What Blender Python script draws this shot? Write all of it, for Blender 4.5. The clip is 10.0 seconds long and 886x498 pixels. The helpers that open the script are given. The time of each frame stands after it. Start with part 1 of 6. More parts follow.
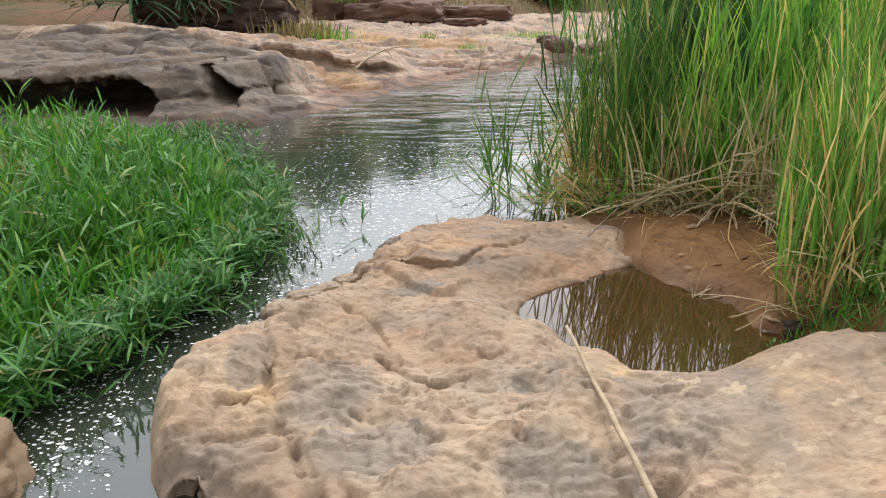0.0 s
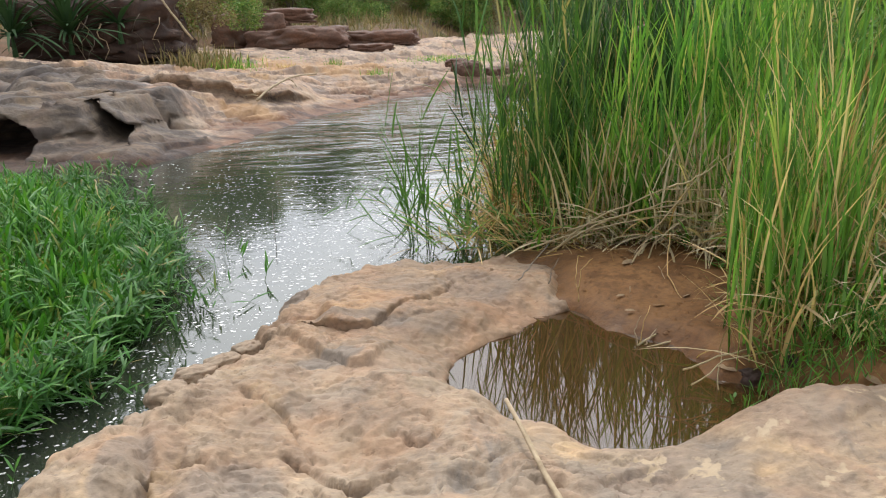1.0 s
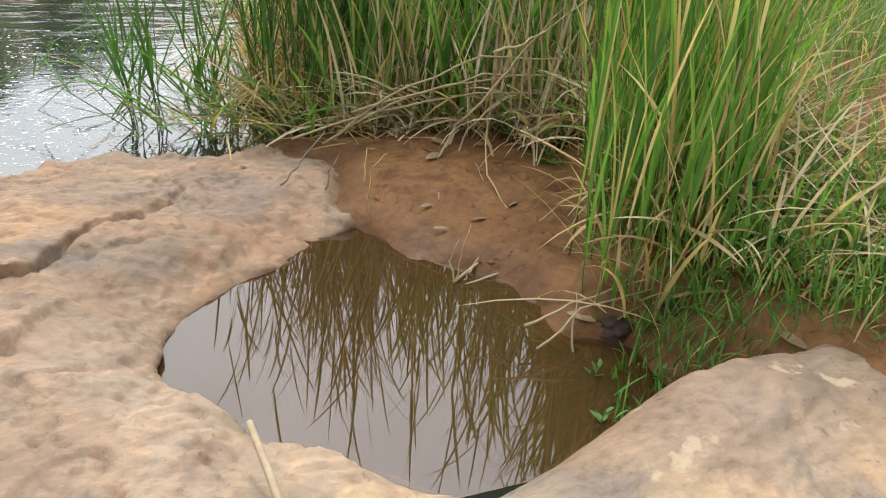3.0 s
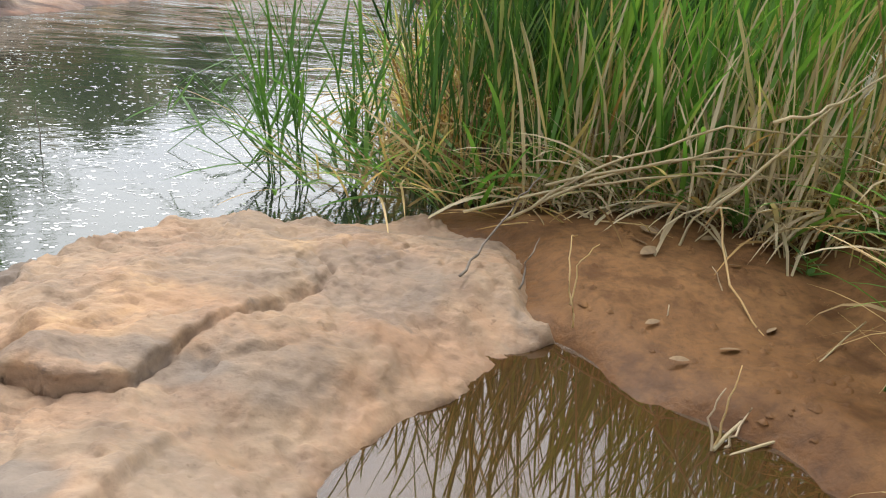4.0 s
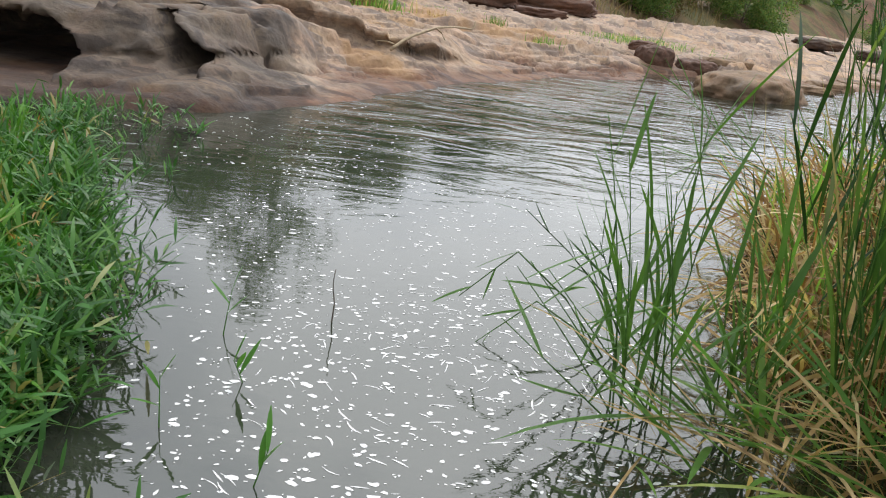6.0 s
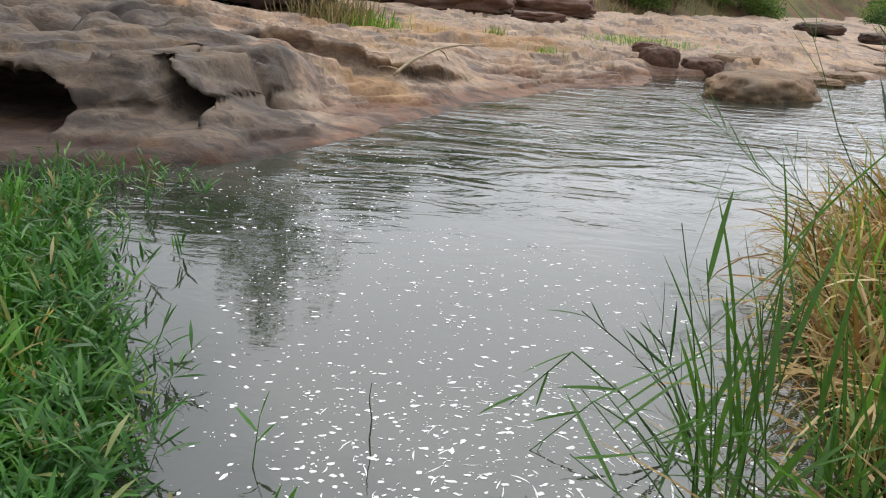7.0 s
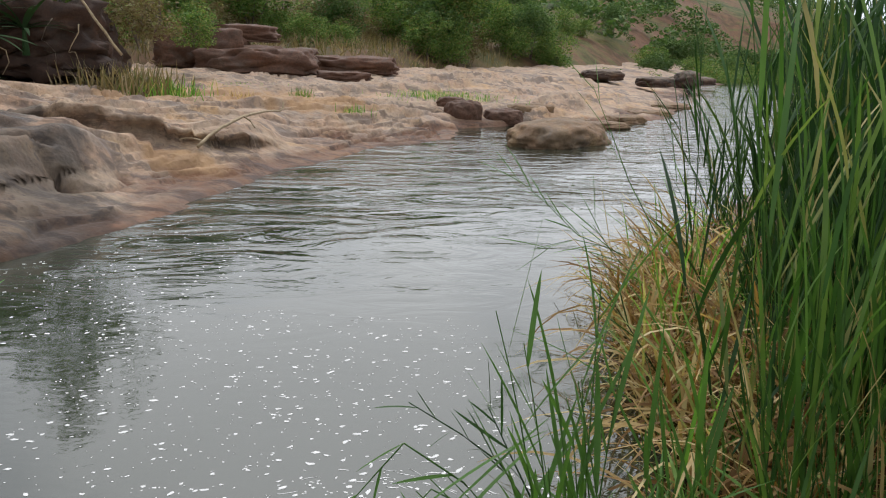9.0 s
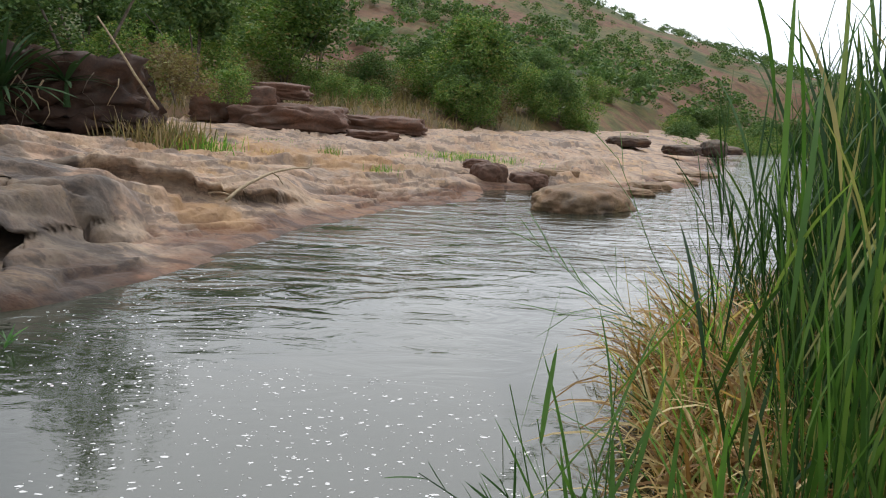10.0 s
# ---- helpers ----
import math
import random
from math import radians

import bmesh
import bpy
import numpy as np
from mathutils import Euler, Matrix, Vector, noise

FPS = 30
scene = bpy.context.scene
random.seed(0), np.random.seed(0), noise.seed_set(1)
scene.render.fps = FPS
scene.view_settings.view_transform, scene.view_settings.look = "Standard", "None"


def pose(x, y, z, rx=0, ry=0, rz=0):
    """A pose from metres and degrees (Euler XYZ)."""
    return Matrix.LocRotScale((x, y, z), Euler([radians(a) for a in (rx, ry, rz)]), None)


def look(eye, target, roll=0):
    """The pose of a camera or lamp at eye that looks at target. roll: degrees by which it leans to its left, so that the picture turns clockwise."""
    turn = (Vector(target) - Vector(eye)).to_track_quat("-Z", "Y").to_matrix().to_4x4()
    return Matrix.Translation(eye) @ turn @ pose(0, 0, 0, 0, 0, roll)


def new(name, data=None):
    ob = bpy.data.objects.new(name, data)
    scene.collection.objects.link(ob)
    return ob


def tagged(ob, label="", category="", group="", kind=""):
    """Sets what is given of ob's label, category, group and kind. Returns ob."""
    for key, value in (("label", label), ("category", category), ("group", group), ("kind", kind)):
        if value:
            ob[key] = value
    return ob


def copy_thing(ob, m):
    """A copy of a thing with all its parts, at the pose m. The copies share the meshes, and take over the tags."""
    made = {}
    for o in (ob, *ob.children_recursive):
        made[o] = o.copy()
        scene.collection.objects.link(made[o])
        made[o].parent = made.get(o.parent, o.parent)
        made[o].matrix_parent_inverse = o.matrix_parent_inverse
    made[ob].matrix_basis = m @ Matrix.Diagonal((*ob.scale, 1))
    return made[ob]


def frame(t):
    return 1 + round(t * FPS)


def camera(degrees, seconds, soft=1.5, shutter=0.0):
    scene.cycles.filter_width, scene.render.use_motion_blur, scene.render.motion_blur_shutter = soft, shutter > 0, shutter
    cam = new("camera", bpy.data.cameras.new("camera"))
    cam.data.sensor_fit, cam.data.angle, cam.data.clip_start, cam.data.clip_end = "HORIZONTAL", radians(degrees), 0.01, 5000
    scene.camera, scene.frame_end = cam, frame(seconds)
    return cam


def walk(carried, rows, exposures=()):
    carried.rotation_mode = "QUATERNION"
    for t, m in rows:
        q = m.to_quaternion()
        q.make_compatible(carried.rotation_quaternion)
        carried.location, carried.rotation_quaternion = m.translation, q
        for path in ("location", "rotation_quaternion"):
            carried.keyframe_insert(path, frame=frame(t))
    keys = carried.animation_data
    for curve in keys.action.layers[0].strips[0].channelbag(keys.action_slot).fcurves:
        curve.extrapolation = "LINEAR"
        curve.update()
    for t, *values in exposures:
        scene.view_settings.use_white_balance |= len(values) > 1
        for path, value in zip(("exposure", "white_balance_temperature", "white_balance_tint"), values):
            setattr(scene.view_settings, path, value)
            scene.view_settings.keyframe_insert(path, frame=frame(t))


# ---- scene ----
cam = camera(59.6, 10.0, soft=1.1)
PATH = [
    (0, (0.149, -0.236, 1.761), (0.117, 1.662, 1.128), -0.6),
    (0.5, (0.158, 0.018, 1.757), (0.252, 1.906, 1.104), -2.6),
    (1, (0.17, 0.342, 1.751), (0.351, 2.247, 1.17), -1.7),
    (1.5, (0.341, 0.657, 1.664), (0.699, 2.515, 1.017), -0.5),
    (2, (0.495, 1.084, 1.593), (1.077, 2.847, 0.849), 2.0),
    (2.2, (0.555, 1.241, 1.597), (1.191, 2.932, 0.737), 0.2),
    (3.3, (0.492, 1.862, 1.339), (1.202, 3.512, 0.459), 4.7),
    (3.5, (0.481, 2.032, 1.335), (1.123, 3.689, 0.419), 2.2),
    (4, (0.418, 2.571, 1.169), (0.887, 4.368, 0.425), 6.0),
    (4.5, (0.283, 2.968, 1.16), (0.808, 4.688, 0.284), 9.9),
    (5, (0.039, 3.311, 1.265), (0.477, 5.066, 0.411), 6.0),
    (5.5, (-0.03, 3.606, 1.289), (0.198, 5.455, 0.562), 8.3),
    (6, (-0.049, 3.802, 1.386), (-0.159, 5.687, 0.727), 7.2),
    (6.2, (-0.111, 3.906, 1.406), (-0.289, 5.788, 0.752), 5.2),
    (7.3, (-0.247, 4.291, 1.702), (-0.327, 6.176, 1.039), 2.8),
    (7.5, (-0.237, 4.339, 1.714), (-0.221, 6.231, 1.068), 3.8),
    (8, (-0.186, 4.324, 1.735), (0.04, 6.227, 1.162), 2.5),
    (8.5, (-0.184, 4.339, 1.762), (0.125, 6.233, 1.196), 1.6),
    (9, (-0.203, 4.328, 1.744), (0.111, 6.235, 1.23), 1.9),
    (9.5, (-0.215, 4.367, 1.77), (0.09, 6.288, 1.303), 2.6),
    (10, (-0.185, 4.337, 1.774), (0.068, 6.287, 1.405), 3.5),
]
EXPOSURES = [(0.0, 0.42), (2.0, 0.33), (3.5, 0.68), (4.5, 0.6), (5.0, 0.38), (5.5, 0.26), (7.5, -0.08), (8.5, -0.2), (10.0, -0.12)]
walk(cam, [(t, look(eye, target, roll)) for t, eye, target, roll in PATH], EXPOSURES)

# ---- sky and sun: bright overcast ----
SUN_EL, SUN_AZ = radians(63), radians(8)
world = bpy.data.worlds.new("world")
scene.world = world
world.use_nodes = True
wn, wl = world.node_tree.nodes, world.node_tree.links
wn.clear()
sky = wn.new("ShaderNodeTexSky")
sky.sky_type, sky.sun_disc = "NISHITA", False
sky.sun_elevation, sky.sun_rotation = SUN_EL, SUN_AZ
sky.dust_density, sky.air_density, sky.ozone_density = 4.0, 1.0, 1.0
w_clouds = wn.new("ShaderNodeTexNoise")
w_clouds.inputs["Scale"].default_value, w_clouds.inputs["Detail"].default_value = 1.6, 5.0
w_ramp = wn.new("ShaderNodeValToRGB")
w_ramp.color_ramp.elements[0].position, w_ramp.color_ramp.elements[0].color = 0.36, (0.45, 0.49, 0.58, 1)
w_ramp.color_ramp.elements[1].position, w_ramp.color_ramp.elements[1].color = 0.62, (0.98, 1.0, 1.03, 1)
w_scale = wn.new("ShaderNodeMix")
w_scale.data_type, w_scale.blend_type = "RGBA", "MIX"
w_scale.inputs[0].default_value = 0.88
w_dim = wn.new("ShaderNodeMix")
w_dim.data_type, w_dim.blend_type = "RGBA", "MULTIPLY"
w_dim.inputs[0].default_value = 1.0
w_dim.inputs[7].default_value = (0.08, 0.08, 0.08, 1)
w_bg, w_out = wn.new("ShaderNodeBackground"), wn.new("ShaderNodeOutputWorld")
wl.new(w_clouds.outputs["Fac"], w_ramp.inputs[0])
wl.new(sky.outputs[0], w_dim.inputs[6])
wl.new(w_dim.outputs[2], w_scale.inputs[6])
wl.new(w_ramp.outputs[0], w_scale.inputs[7])
# the veiled sun brightens the cloud round it
w_way = wn.new("ShaderNodeTexCoord")
w_dot = wn.new("ShaderNodeVectorMath")
w_dot.operation = "DOT_PRODUCT"
w_dot.inputs[1].default_value = (math.sin(SUN_AZ) * math.cos(SUN_EL), math.cos(SUN_AZ) * math.cos(SUN_EL), math.sin(SUN_EL))
w_pos, w_pow, w_glow = wn.new("ShaderNodeMath"), wn.new("ShaderNodeMath"), wn.new("ShaderNodeMath")
w_pos.operation, w_pow.operation, w_glow.operation = "MAXIMUM", "POWER", "MULTIPLY_ADD"
w_pos.inputs[1].default_value, w_pow.inputs[1].default_value = 0.0, 4.0
w_glow.inputs[1].default_value, w_glow.inputs[2].default_value = 2.6, 0.95
wl.new(w_way.outputs["Generated"], w_dot.inputs[0])
wl.new(w_dot.outputs["Value"], w_pos.inputs[0])
wl.new(w_pos.outputs[0], w_pow.inputs[0])
wl.new(w_pow.outputs[0], w_glow.inputs[0])
w_sep, w_up, w_haze, w_sum = wn.new("ShaderNodeSeparateXYZ"), wn.new("ShaderNodeMapRange"), wn.new("ShaderNodeMath"), wn.new("ShaderNodeMath")
w_up.inputs["From Min"].default_value, w_up.inputs["From Max"].default_value = 0.0, 1.0
w_up.inputs["To Min"].default_value, w_up.inputs["To Max"].default_value = 1.0, 0.0
w_haze.operation, w_sum.operation = "POWER", "MULTIPLY_ADD"
w_haze.inputs[1].default_value, w_sum.inputs[1].default_value = 3.0, 1.5
wl.new(w_way.outputs["Generated"], w_sep.inputs[0])
wl.new(w_sep.outputs["Z"], w_up.inputs["Value"])
wl.new(w_up.outputs[0], w_haze.inputs[0])
wl.new(w_haze.outputs[0], w_sum.inputs[0])
wl.new(w_glow.outputs[0], w_sum.inputs[2])
wl.new(w_sum.outputs[0], w_bg.inputs[1])
wl.new(w_scale.outputs[2], w_bg.inputs[0])
wl.new(w_bg.outputs[0], w_out.inputs[0])

sun = new("sun", bpy.data.lights.new("sun", "SUN"))
sun.data.energy, sun.data.angle, sun.data.color = 1.3, radians(10), (1.0, 0.95, 0.87)
sun.matrix_world = look((0, 0, 20), (0.0 - math.sin(SUN_AZ) * 10, 0.0 - math.cos(SUN_AZ) * 10, 20 - math.tan(SUN_EL) * 10))


# ---- materials ----
def mat_new(name):
    m = bpy.data.materials.new(name)
    m.use_nodes = True
    nt = m.node_tree
    return m, nt, nt.nodes["Principled BSDF"]


def node(nt, kind, **values):
    n = nt.nodes.new(kind)
    for key, value in values.items():
        n.inputs[key.replace("_", " ")].default_value = value
    return n


def noise_tex(nt, vec, scale, detail=4.0, rough=0.55, distort=0.0):
    n = node(nt, "ShaderNodeTexNoise", Scale=scale, Detail=detail, Roughness=rough, Distortion=distort)
    nt.links.new(vec, n.inputs["Vector"])
    return n.outputs["Fac"]


def ramp(nt, fac, stops):
    r = nt.nodes.new("ShaderNodeValToRGB")
    cr = r.color_ramp
    while len(cr.elements) < len(stops):
        cr.elements.new(0.5)
    for e, (p, c) in zip(cr.elements, stops):
        e.position, e.color = p, (*c, 1) if len(c) == 3 else c
    nt.links.new(fac, r.inputs[0])
    return r.outputs[0]


def mix(nt, fac, a, b, blend="MIX"):
    n = nt.nodes.new("ShaderNodeMix")
    n.data_type, n.blend_type = "RGBA", blend
    for socket, value in ((n.inputs[0], fac), (n.inputs[6], a), (n.inputs[7], b)):
        if isinstance(value, bpy.types.NodeSocket):
            nt.links.new(value, socket)
        elif isinstance(value, tuple):
            socket.default_value = (*value, 1)
        else:
            socket.default_value = value
    return n.outputs[2]


def bump(nt, height, strength, distance, normal=None):
    n = node(nt, "ShaderNodeBump", Strength=strength, Distance=distance)
    nt.links.new(height, n.inputs["Height"])
    if normal is not None:
        nt.links.new(normal, n.inputs["Normal"])
    return n.outputs[0]


BW = lambda a, b: [(a, (0, 0, 0)), (b, (1, 1, 1))]


def coords(nt):
    return nt.nodes.new("ShaderNodeTexCoord").outputs["Object"]


def stretched(nt, vec, scale, turn=0.0):
    m = nt.nodes.new("ShaderNodeMapping")
    m.inputs["Scale"].default_value = scale
    m.inputs["Rotation"].default_value = (0, 0, turn)
    nt.links.new(vec, m.inputs["Vector"])
    return m.outputs[0]


def rock_material(name, tan, ochre, grey, dark, size=1.0, ochre_amount=0.55, grey_amount=0.5, lichen=0.0, strata=0.0, wet=0.0, relief=1.0):
    m, nt, b = mat_new(name)
    v = coords(nt)
    col = ramp(nt, noise_tex(nt, v, 2.2 / size, 6, 0.6), [(0.3, tuple(c * 0.8 for c in tan)), (0.7, tuple(c * 1.06 for c in tan))])
    col = mix(nt, ramp(nt, noise_tex(nt, v, 1.1 / size, 9, 0.66, 0.5), BW(ochre_amount, ochre_amount + 0.1)), col, ochre)
    w = stretched(nt, v, (1.0, 1.0, 1.0), 0.6)
    col = mix(nt, ramp(nt, noise_tex(nt, w, 1.35 / size, 10, 0.68, 0.8), BW(grey_amount, grey_amount + 0.1)), col, grey)
    rosy = (tan[0] * 0.97, tan[1] * 0.86, tan[2] * 0.82)
    col = mix(nt, ramp(nt, noise_tex(nt, w, 3.1 / size, 8, 0.7, 0.6), [(0.45, (0, 0, 0)), (0.6, (0.75,) * 3)]), col, rosy)
    fine = noise_tex(nt, v, 42 / size, 3, 0.5)
    blotch = noise_tex(nt, v, 5.5 / size, 7, 0.6, 0.15)
    col = mix(nt, 0.75, col, ramp(nt, blotch, [(0.3, (0.6, 0.58, 0.57)), (0.5, (1.0, 1.0, 1.0)), (0.72, (1.26, 1.22, 1.17))]), "MULTIPLY")
    col = mix(nt, 0.6, col, ramp(nt, noise_tex(nt, stretched(nt, v, (1.0, 1.0, 1.0), 0.9), 2.6 / size, 6, 0.62, 0.3), [(0.34, (0.74, 0.72, 0.70)), (0.5, (1.0,) * 3), (0.66, (1.14, 1.11, 1.05))]), "MULTIPLY")
    col = mix(nt, 0.16, col, ramp(nt, fine, [(0.3, (0.6,) * 3), (0.7, (1.3,) * 3)]), "MULTIPLY")
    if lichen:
        # grey weathered patches; some also paint in the shade of steep faces
        stain_shade = nt.nodes.new("ShaderNodeAttribute")
        stain_shade.attribute_name = "stain_shade"
        col = mix(nt, stain_shade.outputs["Fac"], col, mix(nt, 0.5, grey, ramp(nt, blotch, [(0.3, tuple(c * 0.7 for c in grey)), (0.7, tuple(c * 1.25 for c in grey))])))
    if lichen:
        # brown-rosy weathered stone
        tan_brown = nt.nodes.new("ShaderNodeAttribute")
        tan_brown.attribute_name = "weathered"
        col = mix(nt, tan_brown.outputs["Fac"], col, mix(nt, 1.0, col, (0.82, 0.72, 0.65), "MULTIPLY"))
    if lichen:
        # dark brown along the cracks, painted in to deepen their shade
        crack_shade = nt.nodes.new("ShaderNodeAttribute")
        crack_shade.attribute_name = "crack_shade"
        col = mix(nt, crack_shade.outputs["Fac"], col, (0.075, 0.048, 0.033))
    chips = noise_tex(nt, stretched(nt, v, (1.0, 1.7, 1.4), 0.5), 21 / size, 5, 0.58, 0.0)
    where = ramp(nt, noise_tex(nt, v, 2.4 / size, 4, 0.6), [(0.36, (0.3,) * 3), (0.58, (0.9,) * 3)])
    col = mix(nt, where, col, mix(nt, 1.0, col, ramp(nt, chips, [(0.33, (0.68, 0.66, 0.64)), (0.47, (0.95,) * 3), (0.56, (1.04,) * 3), (0.68, (1.24, 1.22, 1.18))]), "MULTIPLY"))
    spots = noise_tex(nt, v, 9 / size, 5, 0.65, 0.0)
    col = mix(nt, ramp(nt, spots, [(0.64, (0, 0, 0)), (0.72, (0.6, 0.6, 0.6))]), col, dark)
    webs = nt.nodes.new("ShaderNodeTexVoronoi")
    webs.feature = "DISTANCE_TO_EDGE"
    webs.inputs["Scale"].default_value = 2.6 / size
    bent_v = nt.nodes.new("ShaderNodeMixRGB")
    bent_v.blend_type = "ADD"
    bent_v.inputs[0].default_value = 0.35 * size
    nt.links.new(v, bent_v.inputs[1])
    warp = node(nt, "ShaderNodeTexNoise", Scale=2.5 / size, Detail=6.0, Roughness=0.6)
    nt.links.new(v, warp.inputs["Vector"])
    nt.links.new(warp.outputs["Color"], bent_v.inputs[2])
    nt.links.new(bent_v.outputs[0], webs.inputs["Vector"])
    line_of = ramp(nt, webs.outputs["Distance"], [(0.0, (1,) * 3), (0.022, (0,) * 3)])
    line_of = mix(nt, 1.0, line_of, ramp(nt, noise_tex(nt, v, 1.7 / size, 3), BW(0.6, 0.7)), "MULTIPLY")
    col = mix(nt, mix(nt, 1.0, line_of, (0.3,) * 3, "MULTIPLY"), col, dark)
    if strata:
        bands = noise_tex(nt, stretched(nt, v, (0.3, 1.8, 2.2), -0.7), strata * 1.3, 9, 0.7, 0.4)
        col = mix(nt, ramp(nt, bands, [(0.515, (0, 0, 0)), (0.575, (0.78, 0.78, 0.78)), (0.75, (0.92, 0.92, 0.92))]), col, mix(nt, 0.45, dark, grey))
    if strata:
        # older, greyer stone and ochre sand lying on it
        aged, sand = nt.nodes.new("ShaderNodeAttribute"), nt.nodes.new("ShaderNodeAttribute")
        aged.attribute_name, sand.attribute_name = "aged", "sand"
        col = mix(nt, aged.outputs["Fac"], col, mix(nt, 1.0, col, (0.37, 0.385, 0.405), "MULTIPLY"))
        ochre_sand = ramp(nt, blotch, [(0.3, (0.26, 0.145, 0.065)), (0.7, (0.42, 0.26, 0.13))])
        col = mix(nt, sand.outputs["Fac"], col, ochre_sand)
    if lichen:
        # pale lichen blotches on the slab beside the pool
        sx = nt.nodes.new("ShaderNodeSeparateXYZ")
        nt.links.new(v, sx.inputs[0])
        south = nt.nodes.new("ShaderNodeMapRange")
        south.inputs["From Min"].default_value, south.inputs["From Max"].default_value = 3.05, 2.95
        nt.links.new(sx.outputs["Y"], south.inputs["Value"])
        slab_zone = mix(nt, 1.0, ramp(nt, sx.outputs["X"], BW(0.9, 1.15)), south.outputs[0], "MULTIPLY")
        patches = ramp(nt, noise_tex(nt, v, 8.0, 4, 0.55, 0.1), [(0.60, (0,) * 3), (0.645, (0.85,) * 3)])
        col = mix(nt, mix(nt, 1.0, patches, slab_zone, "MULTIPLY"), col, (0.42, 0.32, 0.205))
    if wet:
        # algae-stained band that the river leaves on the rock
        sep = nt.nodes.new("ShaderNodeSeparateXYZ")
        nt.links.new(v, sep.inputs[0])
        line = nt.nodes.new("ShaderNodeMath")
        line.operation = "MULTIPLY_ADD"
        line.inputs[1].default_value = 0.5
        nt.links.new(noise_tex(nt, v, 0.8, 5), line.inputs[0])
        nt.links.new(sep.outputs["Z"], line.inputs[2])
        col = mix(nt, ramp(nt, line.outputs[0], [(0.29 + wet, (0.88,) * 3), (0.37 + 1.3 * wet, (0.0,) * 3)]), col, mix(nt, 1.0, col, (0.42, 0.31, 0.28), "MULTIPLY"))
    pocks = noise_tex(nt, v, 34 / size, 3, 0.6)
    pock = mix(nt, 1.0, ramp(nt, pocks, [(0.62, (0,) * 3), (0.70, (0.8,) * 3)]), ramp(nt, noise_tex(nt, v, 1.9 / size, 4, 0.6), BW(0.42, 0.6)), "MULTIPLY")
    col = mix(nt, pock, col, mix(nt, 1.0, col, (0.55, 0.5, 0.47), "MULTIPLY"))
    nt.links.new(col, b.inputs["Base Color"])
    nt.links.new(ramp(nt, blotch, [(0.3, (0.62,) * 3), (0.7, (0.9,) * 3)]), b.inputs["Roughness"])
    b.inputs["Specular IOR Level"].default_value = 0.35
    n = bump(nt, fine, 0.4 * relief, 0.004 * size)
    n = bump(nt, noise_tex(nt, v, 13 / size, 5, 0.55, 0.0), 0.6 * relief, 0.014 * size, n)
    n = bump(nt, mix(nt, 1.0, chips, where, "MULTIPLY"), 0.65 * relief, 0.016 * size, n)
    creases = node(nt, "ShaderNodeTexNoise", Scale=3.2 / size, Detail=6.0, Roughness=0.5, Distortion=0.15)
    creases.noise_type = "RIDGED_MULTIFRACTAL"
    nt.links.new(v, creases.inputs["Vector"])
    inv = nt.nodes.new("ShaderNodeMath")
    inv.operation = "MULTIPLY"
    inv.inputs[1].default_value = -1.0
    nt.links.new(creases.outputs["Fac"], inv.inputs[0])
    n = bump(nt, inv.outputs[0], 0.55 * relief, 0.024 * size, n)
    gap = nt.nodes.new("ShaderNodeMath")
    gap.operation = "MULTIPLY"
    gap.inputs[1].default_value = -1.0
    nt.links.new(line_of, gap.inputs[0])
    n = bump(nt, gap.outputs[0], 0.3 * relief, 0.010 * size, n)
    nt.links.new(n, b.inputs["Normal"])
    return m


def leaf_material(name, stops, through_light=0.3, rough=0.45, patch=0.0):
    m, nt, b = mat_new(name)
    g = nt.nodes.new("ShaderNodeNewGeometry")
    col = ramp(nt, g.outputs["Random Per Island"], stops)
    v = coords(nt)
    col = mix(nt, 0.5, col, ramp(nt, noise_tex(nt, v, 2.3, 3), [(0.3, (0.6, 0.62, 0.55)), (0.7, (1.3, 1.25, 1.2))]), "MULTIPLY")
    nt.links.new(col, b.inputs["Base Color"])
    b.inputs["Roughness"].default_value = rough
    b.inputs["Specular IOR Level"].default_value = 0.35
    t = nt.nodes.new("ShaderNodeBsdfTranslucent")
    nt.links.new(mix(nt, 1.0, col, (1.25, 1.3, 0.7), "MULTIPLY"), t.inputs["Color"])
    s = nt.nodes.new("ShaderNodeMixShader")
    s.inputs[0].default_value = through_light
    nt.links.new(b.outputs[0], s.inputs[1])
    nt.links.new(t.outputs[0], s.inputs[2])
    nt.links.new(s.outputs[0], nt.nodes["Material Output"].inputs["Surface"])
    return m


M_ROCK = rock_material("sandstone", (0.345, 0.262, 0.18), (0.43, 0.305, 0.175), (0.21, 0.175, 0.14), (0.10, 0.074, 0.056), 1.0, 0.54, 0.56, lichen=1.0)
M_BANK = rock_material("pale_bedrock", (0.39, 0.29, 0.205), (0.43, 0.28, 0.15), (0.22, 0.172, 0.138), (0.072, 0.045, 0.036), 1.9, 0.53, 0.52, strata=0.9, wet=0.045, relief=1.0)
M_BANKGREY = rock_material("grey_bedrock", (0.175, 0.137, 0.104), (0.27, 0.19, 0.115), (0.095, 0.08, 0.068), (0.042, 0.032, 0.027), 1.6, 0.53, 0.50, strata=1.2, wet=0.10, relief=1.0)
M_DARK = rock_material("dark_rock", (0.12, 0.066, 0.044), (0.19, 0.105, 0.062), (0.12, 0.085, 0.065), (0.03, 0.022, 0.018), 1.8, 0.58, 0.55)
M_BROWN = rock_material("brown_rock", (0.22, 0.15, 0.09), (0.28, 0.19, 0.10), (0.17, 0.14, 0.11), (0.09, 0.07, 0.05), 1.5, 0.55, 0.55)
